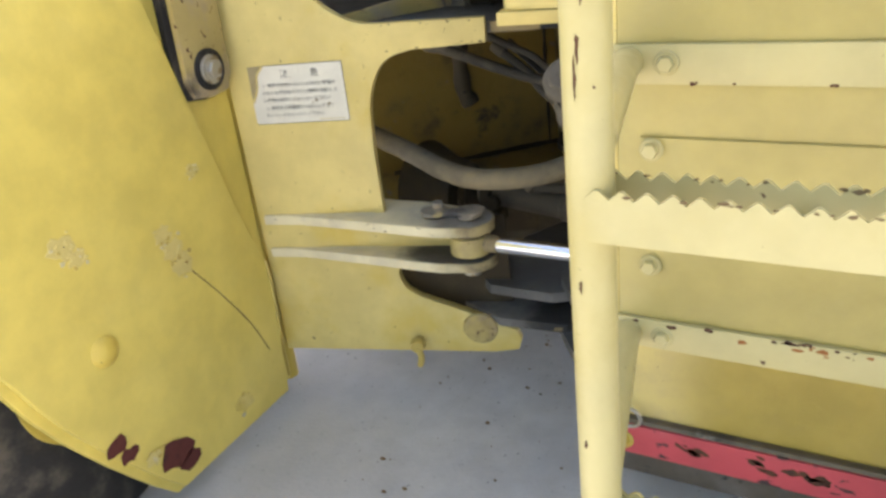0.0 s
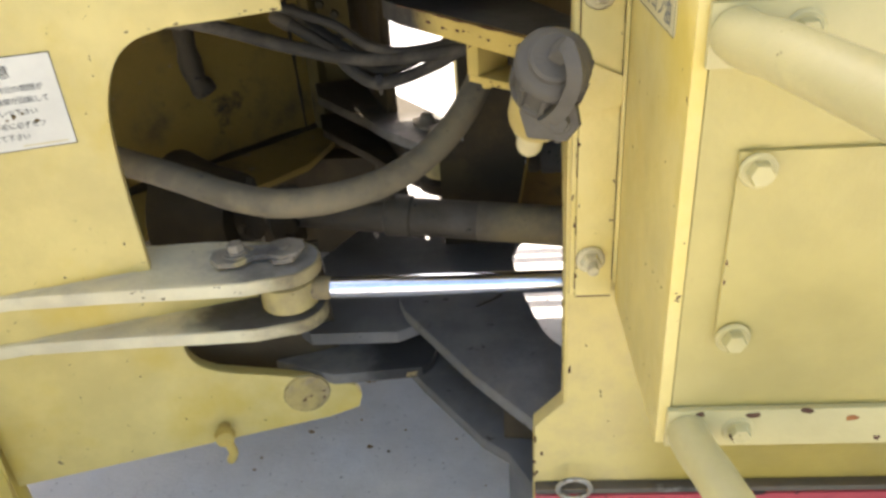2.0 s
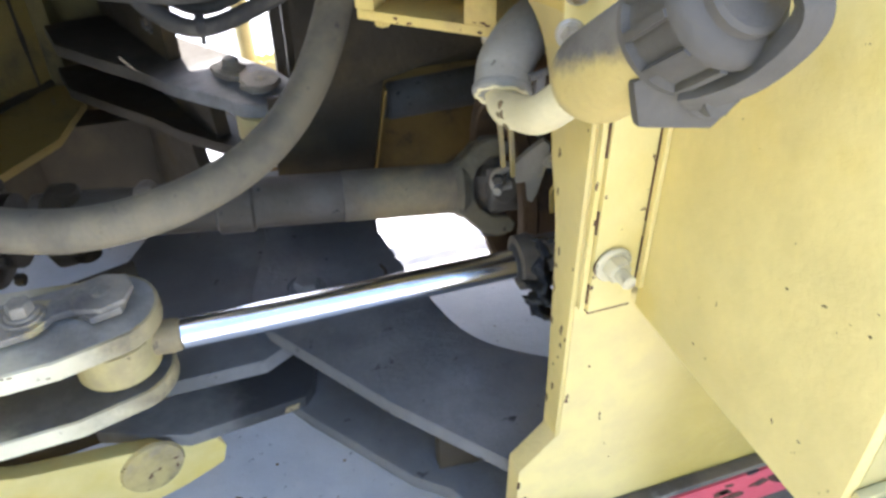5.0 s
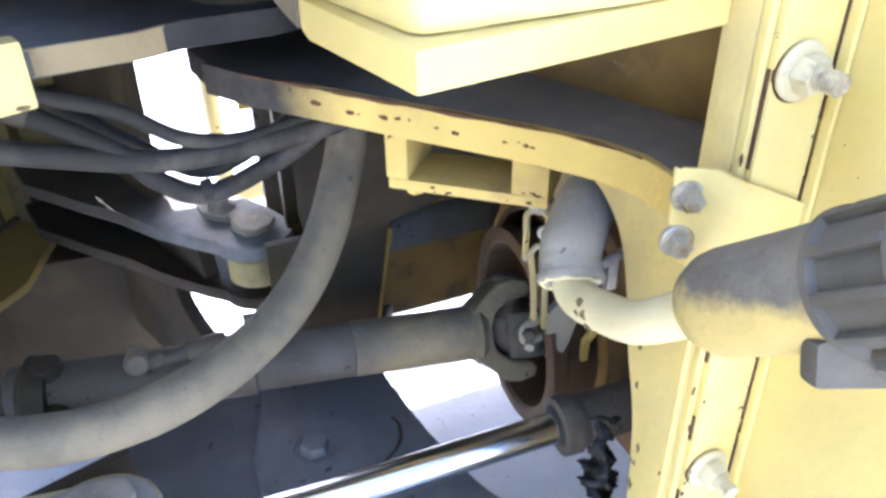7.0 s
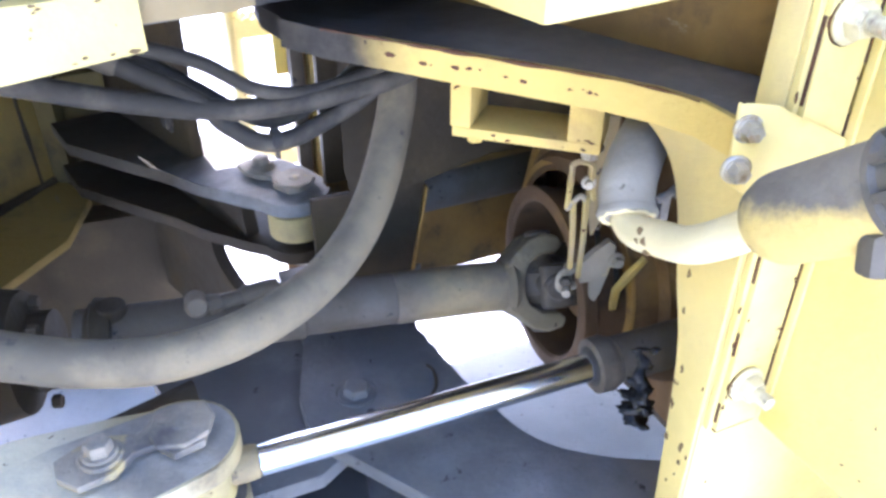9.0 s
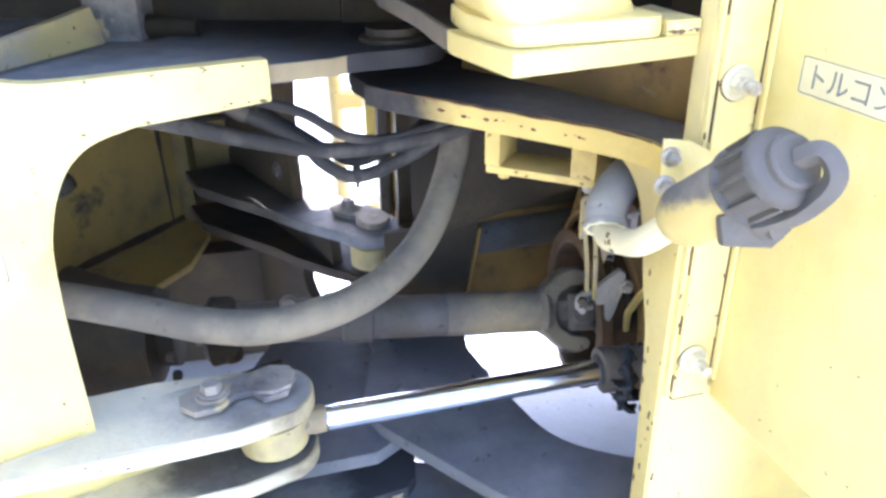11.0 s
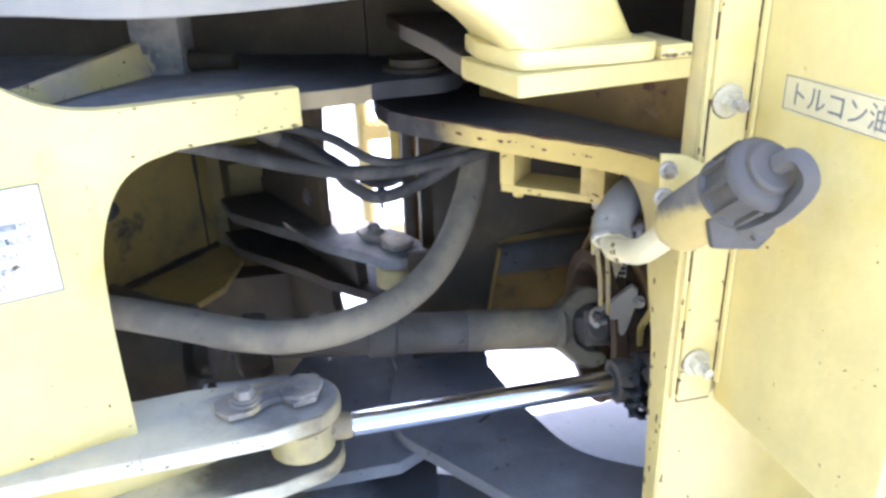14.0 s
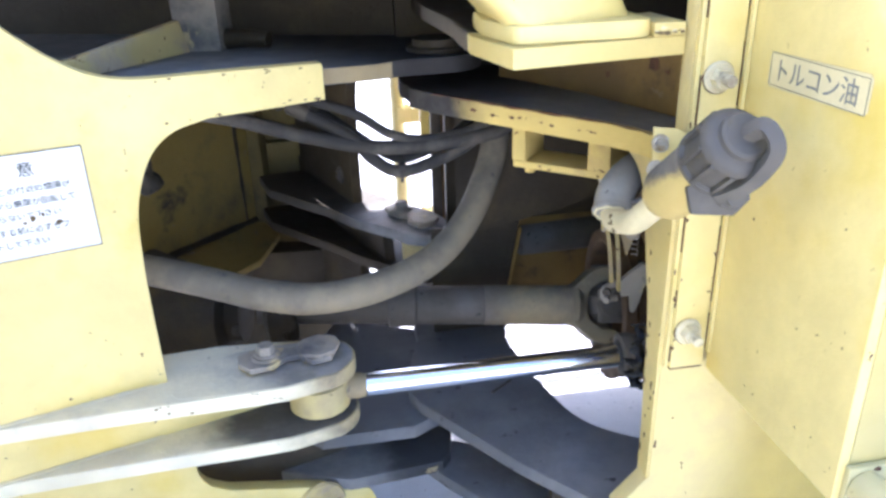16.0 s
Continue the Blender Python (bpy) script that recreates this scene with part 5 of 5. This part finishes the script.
sleeve_pts = [(0.2490, 0.5085, 0.8150), (0.2545, 0.520, 0.8275), (0.263, 0.531, 0.837), (0.294, 0.562, 0.847), (0.336, 0.600, 0.850), (0.40, 0.66, 0.852)]
add("rubber_sleeve", tube(sleeve_pts, 0.0255, 8, 26, 0.02), sleeve_rubber, fill, "grey rubber sleeve rising behind the return plate")
la, lb = Vector(sleeve_pts[0]), Vector(sleeve_pts[1])
ldir = (lb - la).normalized()
lx = ldir.cross(Vector((0, 0, 1))).normalized()
ly = lx.cross(ldir)
add("sleeve_lip", lathe(la + ldir * 0.007, la - ldir * 0.002, ((0, 0.0260), (0.4, 0.0275), (0.8, 0.0268), (1, 0.0235), (1, 0.0155)), 30), sleeve_rubber, fill)
add("paint_crust", tube([la - ldir * 0.0015 + (lx * math.cos(k * 0.2513 + 0.3) + ly * math.sin(k * 0.2513 + 0.3)) * (0.0225 + 0.0012 * math.sin(k * 2.3)) for k in range(20)], 0.0020, 3, 7, 0.6), yellow_cream, fill, "flaking pale paint round the sleeve mouth")
add("elbow", tube([(0.256, 0.521, 0.829), (0.2485, 0.507, 0.8145), (0.2445, 0.486, 0.8125), (0.242, 0.453, 0.824), (0.2410, 0.424, 0.8355), (0.2405, 0.402, 0.850), (0.2425, 0.378, 0.871), (0.2445, 0.358, 0.891)], 0.0155, 8, 22), yellow_cream, fill, "pale yellow bent pipe with chipped paint")
na, nb = Vector((0.2445, 0.360, 0.889)), Vector((0.2505, 0.268, 0.963))
nd = (nb - na).normalized()
nb -= nd * 0.012
cref = (Vector((-0.25, 0.1, 1.0)) - nd * Vector((-0.25, 0.1, 1.0)).dot(nd)).normalized()
neck_paint = material("oily_dust_on_yellow_paint", (0.50, 0.385, 0.125), 0.55, 0, ((9.0, 0.5, 0.72, (0.40, 0.30, 0.12), 0.75, 7.0, ONE), (24.0, 0.64, 0.68, (0.16, 0.10, 0.05), 0.8, 5.0, ONE)), 0.4, 120, drift=(tuple(na), tuple((cref + nd * 0.12).normalized()), 0.009, 0.025, 0.055, 26.0, (0.115, 0.102, 0.080), (0.17, 0.152, 0.120)))
add("neck", lathe(na, nb, ((0, 0.017), (0.05, 0.0265), (0.16, 0.0312), (0.22, 0.0320), (1, 0.0320)), 32), neck_paint, fill, "yellow neck tube grey with oily dust on top")
add("weld_bead", tube([na + nd * 0.003 + (cref * math.cos(a) + nd.cross(cref) * math.sin(a)) * 0.0180 for a in [2 * math.pi * k / 20 for k in range(21)]], 0.0022, 2, 6, 0.3), yellow_worn, fill)
bms = lathe(nb, nb + nd * 0.066, ((0, 0.0325), (0.03, 0.0362), (0.10, 0.0362), (0.13, 0.0320), (0.64, 0.0315), (0.67, 0.0350), (0.75, 0.0345), (0.82, 0.0312), (0.86, 0.0270), (0.88, 0.0238), (0.97, 0.0233), (1, 0.0205)), 40)
cap = add("cap", bms, cap_plastic, fill, "grey ribbed plastic cap")
ref = nd.cross(Vector((0, 0, 1))).normalized()
ref2 = nd.cross(ref)
for k in range(10):
    a = 2 * math.pi * k / 10
    r1 = ref * math.cos(a) + ref2 * math.sin(a)
    t1 = nd.cross(r1)
    c = nb + nd * 0.007 + r1 * 0.0311
    add("rib", extrude([c - t1 * 0.0028, c + t1 * 0.0028, c + t1 * 0.0024 + nd * 0.038, c - t1 * 0.0024 + nd * 0.038], r1 * 0.0056, 0.001), cap_plastic, cap)
sa = la + ldir * 0.012
screw = sa + lx * 0.033
if screw.x < sa.x:
    screw = sa - lx * 0.033
add("clamp", join(box((screw.x - 0.005, screw.y - 0.004, screw.z - 0.020), (screw.x + 0.004, screw.y + 0.004, screw.z + 0.010), 0.0015), rod(screw + Vector((-0.013, -0.004, 0.008)), screw + Vector((0.012, 0.002, 0.010)), 0.0035), hexagon(screw + Vector((0.009, 0.0, 0.010)), (1, 0.1, 0.1), 0.0065, 0.005)), grey_dust, fill, "hose clamp with its screw")
rge = random.Random(52)
for a, r in ((2.3, 0.0032), (2.6, 0.0042), (2.95, 0.0028), (3.3, 0.0038), (2.75, 0.0022)):
    c = Vector((0.2425, 0.462 + 0.006 * math.sin(a * 9), 0.8215))
    o = Vector((-math.sin(a - 1.2), -0.2, math.cos(a - 1.2))).normalized()
    t1 = o.cross(Vector((0, 1, -0.3))).normalized()
    t2 = o.cross(t1)
    add("paint_chip", extrude([c + o * 0.0150 + t1 * r * rge.uniform(0.5, 1.2) * math.cos(k * 0.8976) + t2 * r * 1.4 * rge.uniform(0.5, 1.2) * math.sin(k * 0.8976) for k in range(7)], o * 0.0012, 0.0), dirt_chip, fill)
strap_bm = tube([nb + nd * 0.065, Vector((0.262, 0.213, 1.006)), Vector((0.267, 0.201, 0.996)), Vector((0.2675, 0.203, 0.980)), Vector((0.261, 0.219, 0.955)), Vector((0.252, 0.238, 0.938)), Vector((0.246, 0.250, 0.931))], 0.0095, 8, 4)
add("lock_lever", bevel(strap_bm, 0.003, 2, 40), cap_plastic, fill, "grey lock strap bent over the cap")
lv = Vector((0.247, 0.253, 0.926))
add("lever_bracket", extrude([lv + Vector(p) for p in ((-0.026, 0.012, 0.010), (-0.018, 0.012, -0.020), (0.018, -0.006, -0.018), (0.030, -0.012, 0.000), (0.026, -0.012, 0.020), (0.0, 0.004, 0.022))], (0.004, 0.014, -0.004), 0.004), cap_plastic, fill)
bolt(fill, lv + Vector((0.012, -0.004, 0.004)), (-0.15, -1, 0.1), 0.010, 0.012, cap_plastic)

# ---- ladder ----
def ladder(far):
    f = (lambda y: 1.61 - y) if far else (lambda y: y)
    ox = -0.325 if far else 0.0
    t = thing("ladder", (0.7 + ox, f(-0.1), 0.33), "pale yellow access ladder with serrated steps" + (", standing on the far side" if far else ""), "ladder", "ladders")
    for x in (0.433 + ox, 0.915 + ox):
        add("rail", tube([(x - 0.003, f(-0.20), 1.75), (x - 0.001, f(-0.20), 1.2), (x + 0.002, f(-0.20), 0.8), (x + 0.007, f(-0.20), 0.30)], 0.0208, 6, 24), ladder_paint, t, "chipped pale yellow tube rail")
        for z in () if far else (1.034, 0.655):
            add("arm", tube([(x - 0.061, f(0.127), z), (x - 0.058, f(0.10), z), (x - 0.048, f(0.05), z + 0.004), (x - 0.012, f(-0.13), z + 0.006), (x, f(-0.19), z + 0.006)], 0.0195, 8, 20), ladder_paint, t)
    for z in ((0.345, 0.673, 1.001) if far else (1.003, 0.642, 1.331)):
        for y in (-0.222, -0.172):
            x0, x1, n = 0.434 + ox, 0.932 + ox, 24
            pts = [(x0, z - 0.042), (x1, z - 0.042)]
            w = (x1 - x0) / n
            for k in range(n):
                xa = x1 - w * k
                pts += [(xa, z - 0.002), (xa - w * 0.40, z + 0.0055), (xa - w * 0.55, z + 0.0055), (xa - w * 0.95, z - 0.002)]
            bm = extrude([(x, f(y), zz) for x, zz in pts], (0, 0.004 if not far else -0.004, 0), 0.0)
            add("tread_plate", bm, ladder_paint, t, "serrated tread plate")
        for k in range(5):
            xs = 0.50 + 0.095 * k + ox
            add("spacer", rod((xs, f(-0.2215), z - 0.026), (xs, f(-0.1685), z - 0.026), 0.006, 0.06, 12), ladder_paint, t)
    return t


near_ladder = ladder(False)
ladder(True)
rng = random.Random(12)
for z, h in ((1.165, 0.013), (1.125, 0.015), (1.10, 0.022), (0.915, 0.007), (0.74, 0.006)):
    pts = []
    for k in range(13):
        a = 2 * math.pi * k / 13
        pts.append((0.429 + 0.0022 * rng.uniform(0.2, 1.2) * math.cos(a) + 0.10 * (z - 1.10) * (1 if z > 1.0 else 0), -0.2195, z + h * rng.uniform(0.5, 1.0) * math.sin(a)))
    add("rust_chip", extrude(pts, (0, -0.0016, 0), 0.0), rust_chip, near_ladder)


# flaked paint along worn edges
def chips(owner, p, q, out, across, n, size, seed, mat=None):
    rg = random.Random(seed)
    p, q, out, across = Vector(p), Vector(q), Vector(out).normalized(), Vector(across).normalized()
    d = (q - p).normalized()
    for k in range(n):
        c = p.lerp(q, rg.random()) + across * abs(rg.gauss(0, size * 0.7)) - out * 0.0006
        r = size * rg.uniform(0.35, 1.2)
        m = rg.randint(6, 9)
        pts = [c + d * r * rg.uniform(0.5, 1.5) * math.cos(2 * math.pi * j / m) + across * r * rg.uniform(0.25, 0.7) * math.sin(2 * math.pi * j / m) for j in range(m)]
        add("paint_chip", extrude(pts, out * 0.0011, 0.0), mat or rust_chip, owner)


for z, seed in ((1.004, 61), (0.643, 62)):
    chips(near_ladder, (0.44, -0.222, z), (0.92, -0.222, z), (0, -1, 0), (0, 0, 1), 22, 0.0035, seed, dirt_chip)
    chips(near_ladder, (0.44, -0.172, z), (0.92, -0.172, z), (0, -1, 0), (0, 0, 1), 22, 0.0035, seed + 5, dirt_chip)
chips(rear, (0.289, 0.405, 0.872), (0.289, 0.405, 0.46), (0, -1, 0), (1, 0, 0), 3, 0.0032, 1)
chips(rear, (0.2845, 0.409, 0.86), (0.2845, 0.409, 0.46), (-1, 0, 0), (0, 1, 0), 3, 0.0034, 19)
chips(rear, (0.2845, 0.447, 0.70), (0.2845, 0.435, 0.46), (-1, 0, 0), (0, -1, 0), 5, 0.006, 20, dirt_chip)
chips(rear, (0.244, 0.405, 0.40), (0.242, 0.405, 0.30), (0, -1, 0), (1, 0, 0), 8, 0.005, 2)
chips(rear, (0.2955, 0.393, 0.645), (0.2955, 0.393, 1.15), (0, -1, 0), (1, 0, 0), 6, 0.0026, 3)
chips(rear, (0.339, 0.393, 0.645), (0.339, 0.393, 1.15), (0, -1, 0), (-1, 0, 0), 6, 0.0022, 4)
chips(rear, (0.2892, 0.398, 0.645), (0.2892, 0.398, 1.15), (0, -1, 0), (1, 0, 0), 4, 0.003, 5)
chips(rear, (0.30, 0.405, 0.60), (0.36, 0.405, 0.36), (0, -1, 0), (1, 0, 0.3), 5, 0.003, 6)
chips(front, fp(0.10, 0, 0.936), fp(0.335, 0, 0.942), N, (0, 0, 1), 10, 0.004, 7, dirt_chip)
chips(front, fp(0.06, 0, 0.998), fp(0.335, 0, 0.993), N, (0, 0, -1), 8, 0.0035, 8, dirt_chip)
chips(front, fp(-0.30, 0, 0.90), fp(0.02, 0, 0.60), N, (0, 0, -1), 6, 0.0018, 9, dirt_chip)
chips(front, fp(0.0, 0.0535, 0.523), fp(0.20, 0.1065, 0.523), N, (0, 0, 1), 9, 0.004, 17, dirt_chip)
chips(front, fp(0.0, 0.0535, 0.543), fp(0.20, 0.1065, 0.543), N, (0, 0, -1), 7, 0.003, 18, dirt_chip)
chips(plat, (0.088, 0.396, 1.036), (0.284, 0.4275, 1.036), (0.16, -0.98, 0), (0, 0, 1), 8, 0.003, 10, dirt_chip)
chips(plat, (0.247, 0.4175, 1.060), (0.284, 0.4215, 1.060), (0.1, -0.99, 0), (0, 0, 1), 9, 0.004, 41, dirt_chip)
chips(plat, (0.247, 0.4175, 1.062), (0.284, 0.4215, 1.062), (0.1, -0.99, 0), (0, 0, 1), 6, 0.0035, 42, yellow_cream)
chips(plat, (0.10, 0.3985, 1.054), (0.284, 0.4275, 1.054), (0.16, -0.98, 0), (0, 0, -1), 9, 0.0035, 43, dirt_chip)
chips(rear, (0.2845, 0.412, 0.60), (0.2845, 0.430, 0.45), (-1, 0, 0), (0, 1, 0), 5, 0.006, 44, dirt_chip)
chips(rear, (0.2845, 0.460, 0.78), (0.2845, 0.440, 0.62), (-1, 0, 0), (0, -1, 0), 4, 0.0045, 45, dirt_chip)
chips(bracket, BA + Vector((0, 0, 0.828)), BB + Vector((0, 0, 0.828)), -bn, (0, 0, 1), 8, 0.0028, 46)
chips(bracket, BB - bd * 0.034 + Vector((0, 0, 0.838)), BB + Vector((0, 0, 0.838)), -bn, (0, 0, 1), 4, 0.0025, 47)
chips(hood, (0.345, 0.150, 0.80), (0.345, 0.330, 0.75), (-1, 0, 0), (0, 0, 1), 4, 0.0018, 11, dirt_chip)
chips(hood, (0.345, 0.20, 0.66), (0.345, 0.38, 0.66), (-1, 0, 0), (0, 0, 1), 2, 0.0022, 12)
chips(hood, (0.36, 0.127, 0.679), (1.2, 0.127, 0.679), (0, -1, 0), (0, 0, -1), 26, 0.006, 13)
chips(hood, (0.52, 0.127, 0.677), (1.0, 0.127, 0.677), (0, -1, 0), (0, 0, -1), 22, 0.007, 23, orange_rust)
chips(hood, (0.388, 0.130, 0.94), (0.388, 0.130, 0.80), (0, -1, 0), (1, 0, 0), 2, 0.0022, 24)
chips(hood, (0.36, 0.128, 1.008), (1.2, 0.128, 1.008), (0, -1, 0), (0, 0, 1), 10, 0.004, 14)
chips(bumper, (0.45, 0.384, 0.245), (1.3, 0.384, 0.245), (0, -1, 0), (0, 0, 1), 7, 0.016, 15, rust_chip)
for c in (0.415, 0.545, 0.63, 0.86):
    chips(bumper, (c - 0.02, 0.384, 0.248), (c + 0.02, 0.384, 0.238), (0, -1, 0), (0, 0, 1), 7, 0.012, int(c * 1000), rust_chip)
chips(rear, (0.1950, 0.6195, 0.910), (0.1035, 0.7345, 0.910), (-0.78, -0.62, 0), (0, 0, 1), 8, 0.0045, 16)
chips(rear, (0.2410, 0.5635, 0.910), (0.1955, 0.6195, 0.910), (-0.78, -0.63, 0), (0, 0, 1), 6, 0.0035, 22)


chips(rear, (0.2865, 0.484, 0.912), (0.2735, 0.5185, 0.912), (-0.93, -0.35, 0), (0, 0, 1), 9, 0.006, 71, oil_shade_black)
chips(rear, (0.2735, 0.5185, 0.905), (0.2440, 0.5645, 0.905), (-0.85, -0.53, 0), (0, 0, 1), 4, 0.005, 72, dirt_chip)


# ---- labels ----
def writing(body, size, place, right, up_dir, mat, owner, name="writing", lift=0.0006, spacing=1.0):
    cu = bpy.data.curves.new("text", "FONT")
    cu.body, cu.size, cu.extrude, cu.space_character = body, size, 0.00015, spacing
    ob = bpy.data.objects.new("text", cu)
    scene.collection.objects.link(ob)
    bpy.context.view_layer.update()
    me = bpy.data.meshes.new_from_object(ob.evaluated_get(bpy.context.evaluated_depsgraph_get()))
    scene.collection.objects.unlink(ob)
    bpy.data.objects.remove(ob)
    bm = bmesh.new()
    bm.from_mesh(me)
    bpy.data.meshes.remove(me)
    right, up_dir = Vector(right).normalized(), Vector(up_dir).normalized()
    out = right.cross(up_dir)
    m = Matrix((right, up_dir, out)).transposed().to_4x4()
    m.translation = Vector(place) + out * lift
    bmesh.ops.transform(bm, matrix=m, verts=bm.verts)
    return add(name, bm, mat, owner)


sticker = thing("warning_label", fp(-0.113, 0.001, 0.785), "white Japanese caution label, one corner peeled, on the side plate", "label")
L0, L1, B0, B1 = -0.236, 0.0, 0.785, 0.925
add("film", extrude([fp(s, 0.0012, z) for s, z in ((L0 + 0.006, B0), (L1 - 0.004, B0), (L1, B0 + 0.004), (L1, B1 - 0.004), (L1 - 0.004, B1), (L0 + 0.040, B1), (L0 + 0.022, B1 - 0.020), (L0 + 0.018, B1 - 0.05), (L0 + 0.0, B0 + 0.055), (L0, B0 + 0.006))], N * 0.0006, 0.0), paper, sticker)
add("border", join(*[extrude([fp(s, 0.0013, z) for s, z in q], N * 0.0008, 0.0) for q in (((L0, B0), (L1, B0), (L1, B0 + 0.0012), (L0, B0 + 0.0012)), ((L1 - 0.0012, B0), (L1, B0), (L1, B1), (L1 - 0.0012, B1)), ((L0 + 0.04, B1 - 0.0012), (L1, B1 - 0.0012), (L1, B1), (L0 + 0.04, B1)))]), ink, sticker)
add("bare_corner", extrude([fp(s, 0.0009, z) for s, z in ((L0, B0 + 0.055), (L0 + 0.019, B1 - 0.05), (L0 + 0.022, B1 - 0.020), (L0 + 0.040, B1), (L0 + 0.002, B1 - 0.002))], N * 0.0005, 0.0), under, sticker, "brown adhesive where the corner peeled off")
add("curl", tube([fp(L0 + 0.041, 0.004, B1 - 0.001), fp(L0 + 0.024, 0.005, B1 - 0.022), fp(L0 + 0.019, 0.004, B1 - 0.052), fp(L0 + 0.002, 0.003, B0 + 0.054)], 0.0022, 5, 8), yellow_pale, sticker)
writing("注", 0.021, fp(-0.155, 0.0018, 0.896), U, (0, 0, 1), ink, sticker)
writing("意", 0.021, fp(-0.080, 0.0018, 0.896), U, (0, 0, 1), ink, sticker)
for k, line in enumerate(("1  車両が換向するとこの付近の間隔が", "せまくなり危険ですから機関が回転して", "いる時は絶対に近よらないで下さい", "2  車両を点検整備する前に必ずセフ", "ティリンクをセットして下さい")):
    writing(line, 0.0106, fp(-0.213 + (0.010 if k in (0, 3) else 0.004), 0.0018, 0.874 - k * 0.0174 - (0.002 if k > 2 else 0)), U, (0, 0, 1), ink, sticker)
rgs = random.Random(77)
for sx, sz, r in ((-0.075, 0.838, 0.0045), (-0.062, 0.841, 0.003), (-0.046, 0.827, 0.0045), (-0.085, 0.833, 0.0025)):
    add("dirt_spot", extrude([fp(sx + r * rgs.uniform(0.4, 1.2) * math.cos(k * 0.7854), 0.0021, sz + r * rgs.uniform(0.4, 1.2) * math.sin(k * 0.7854)) for k in range(8)], N * 0.0004, 0.0), dirt_chip, sticker)
add("small_print", extrude([fp(s, 0.0018, z) for s, z in ((-0.075, 0.7905), (-0.012, 0.7905), (-0.012, 0.7925), (-0.075, 0.7925))], N * 0.0003, 0.0), oil_film, sticker)

oil = thing("oil_label", (0.344, 0.268, 1.012), "cream torque converter oil label on the front panel", "label")
r = [(0.342, 1.012), (0.346, 1.016), (0.346, 1.044), (0.342, 1.048), (0.196, 1.051), (0.192, 1.047), (0.192, 1.018), (0.196, 1.014)]
add("film", extrude([(0.3446, y, z) for y, z in r], (-0.0008, 0, 0), 0.0), oil_film, oil)
add("border", join(*[box((0.3434, y0, z0), (0.3437, y1, z1), 0.0) for y0, y1, z0, z1 in ((0.195, 0.343, 1.0145, 1.0151), (0.195, 0.343, 1.0471, 1.0477), (0.343, 0.3436, 1.0145, 1.0477), (0.1944, 0.195, 1.0145, 1.0477))]), ink, oil)
writing("トルコン油", 0.0262, (0.3436, 0.336, 1.022), (0, -1, 0), (0, 0, 1), faint_ink, oil)
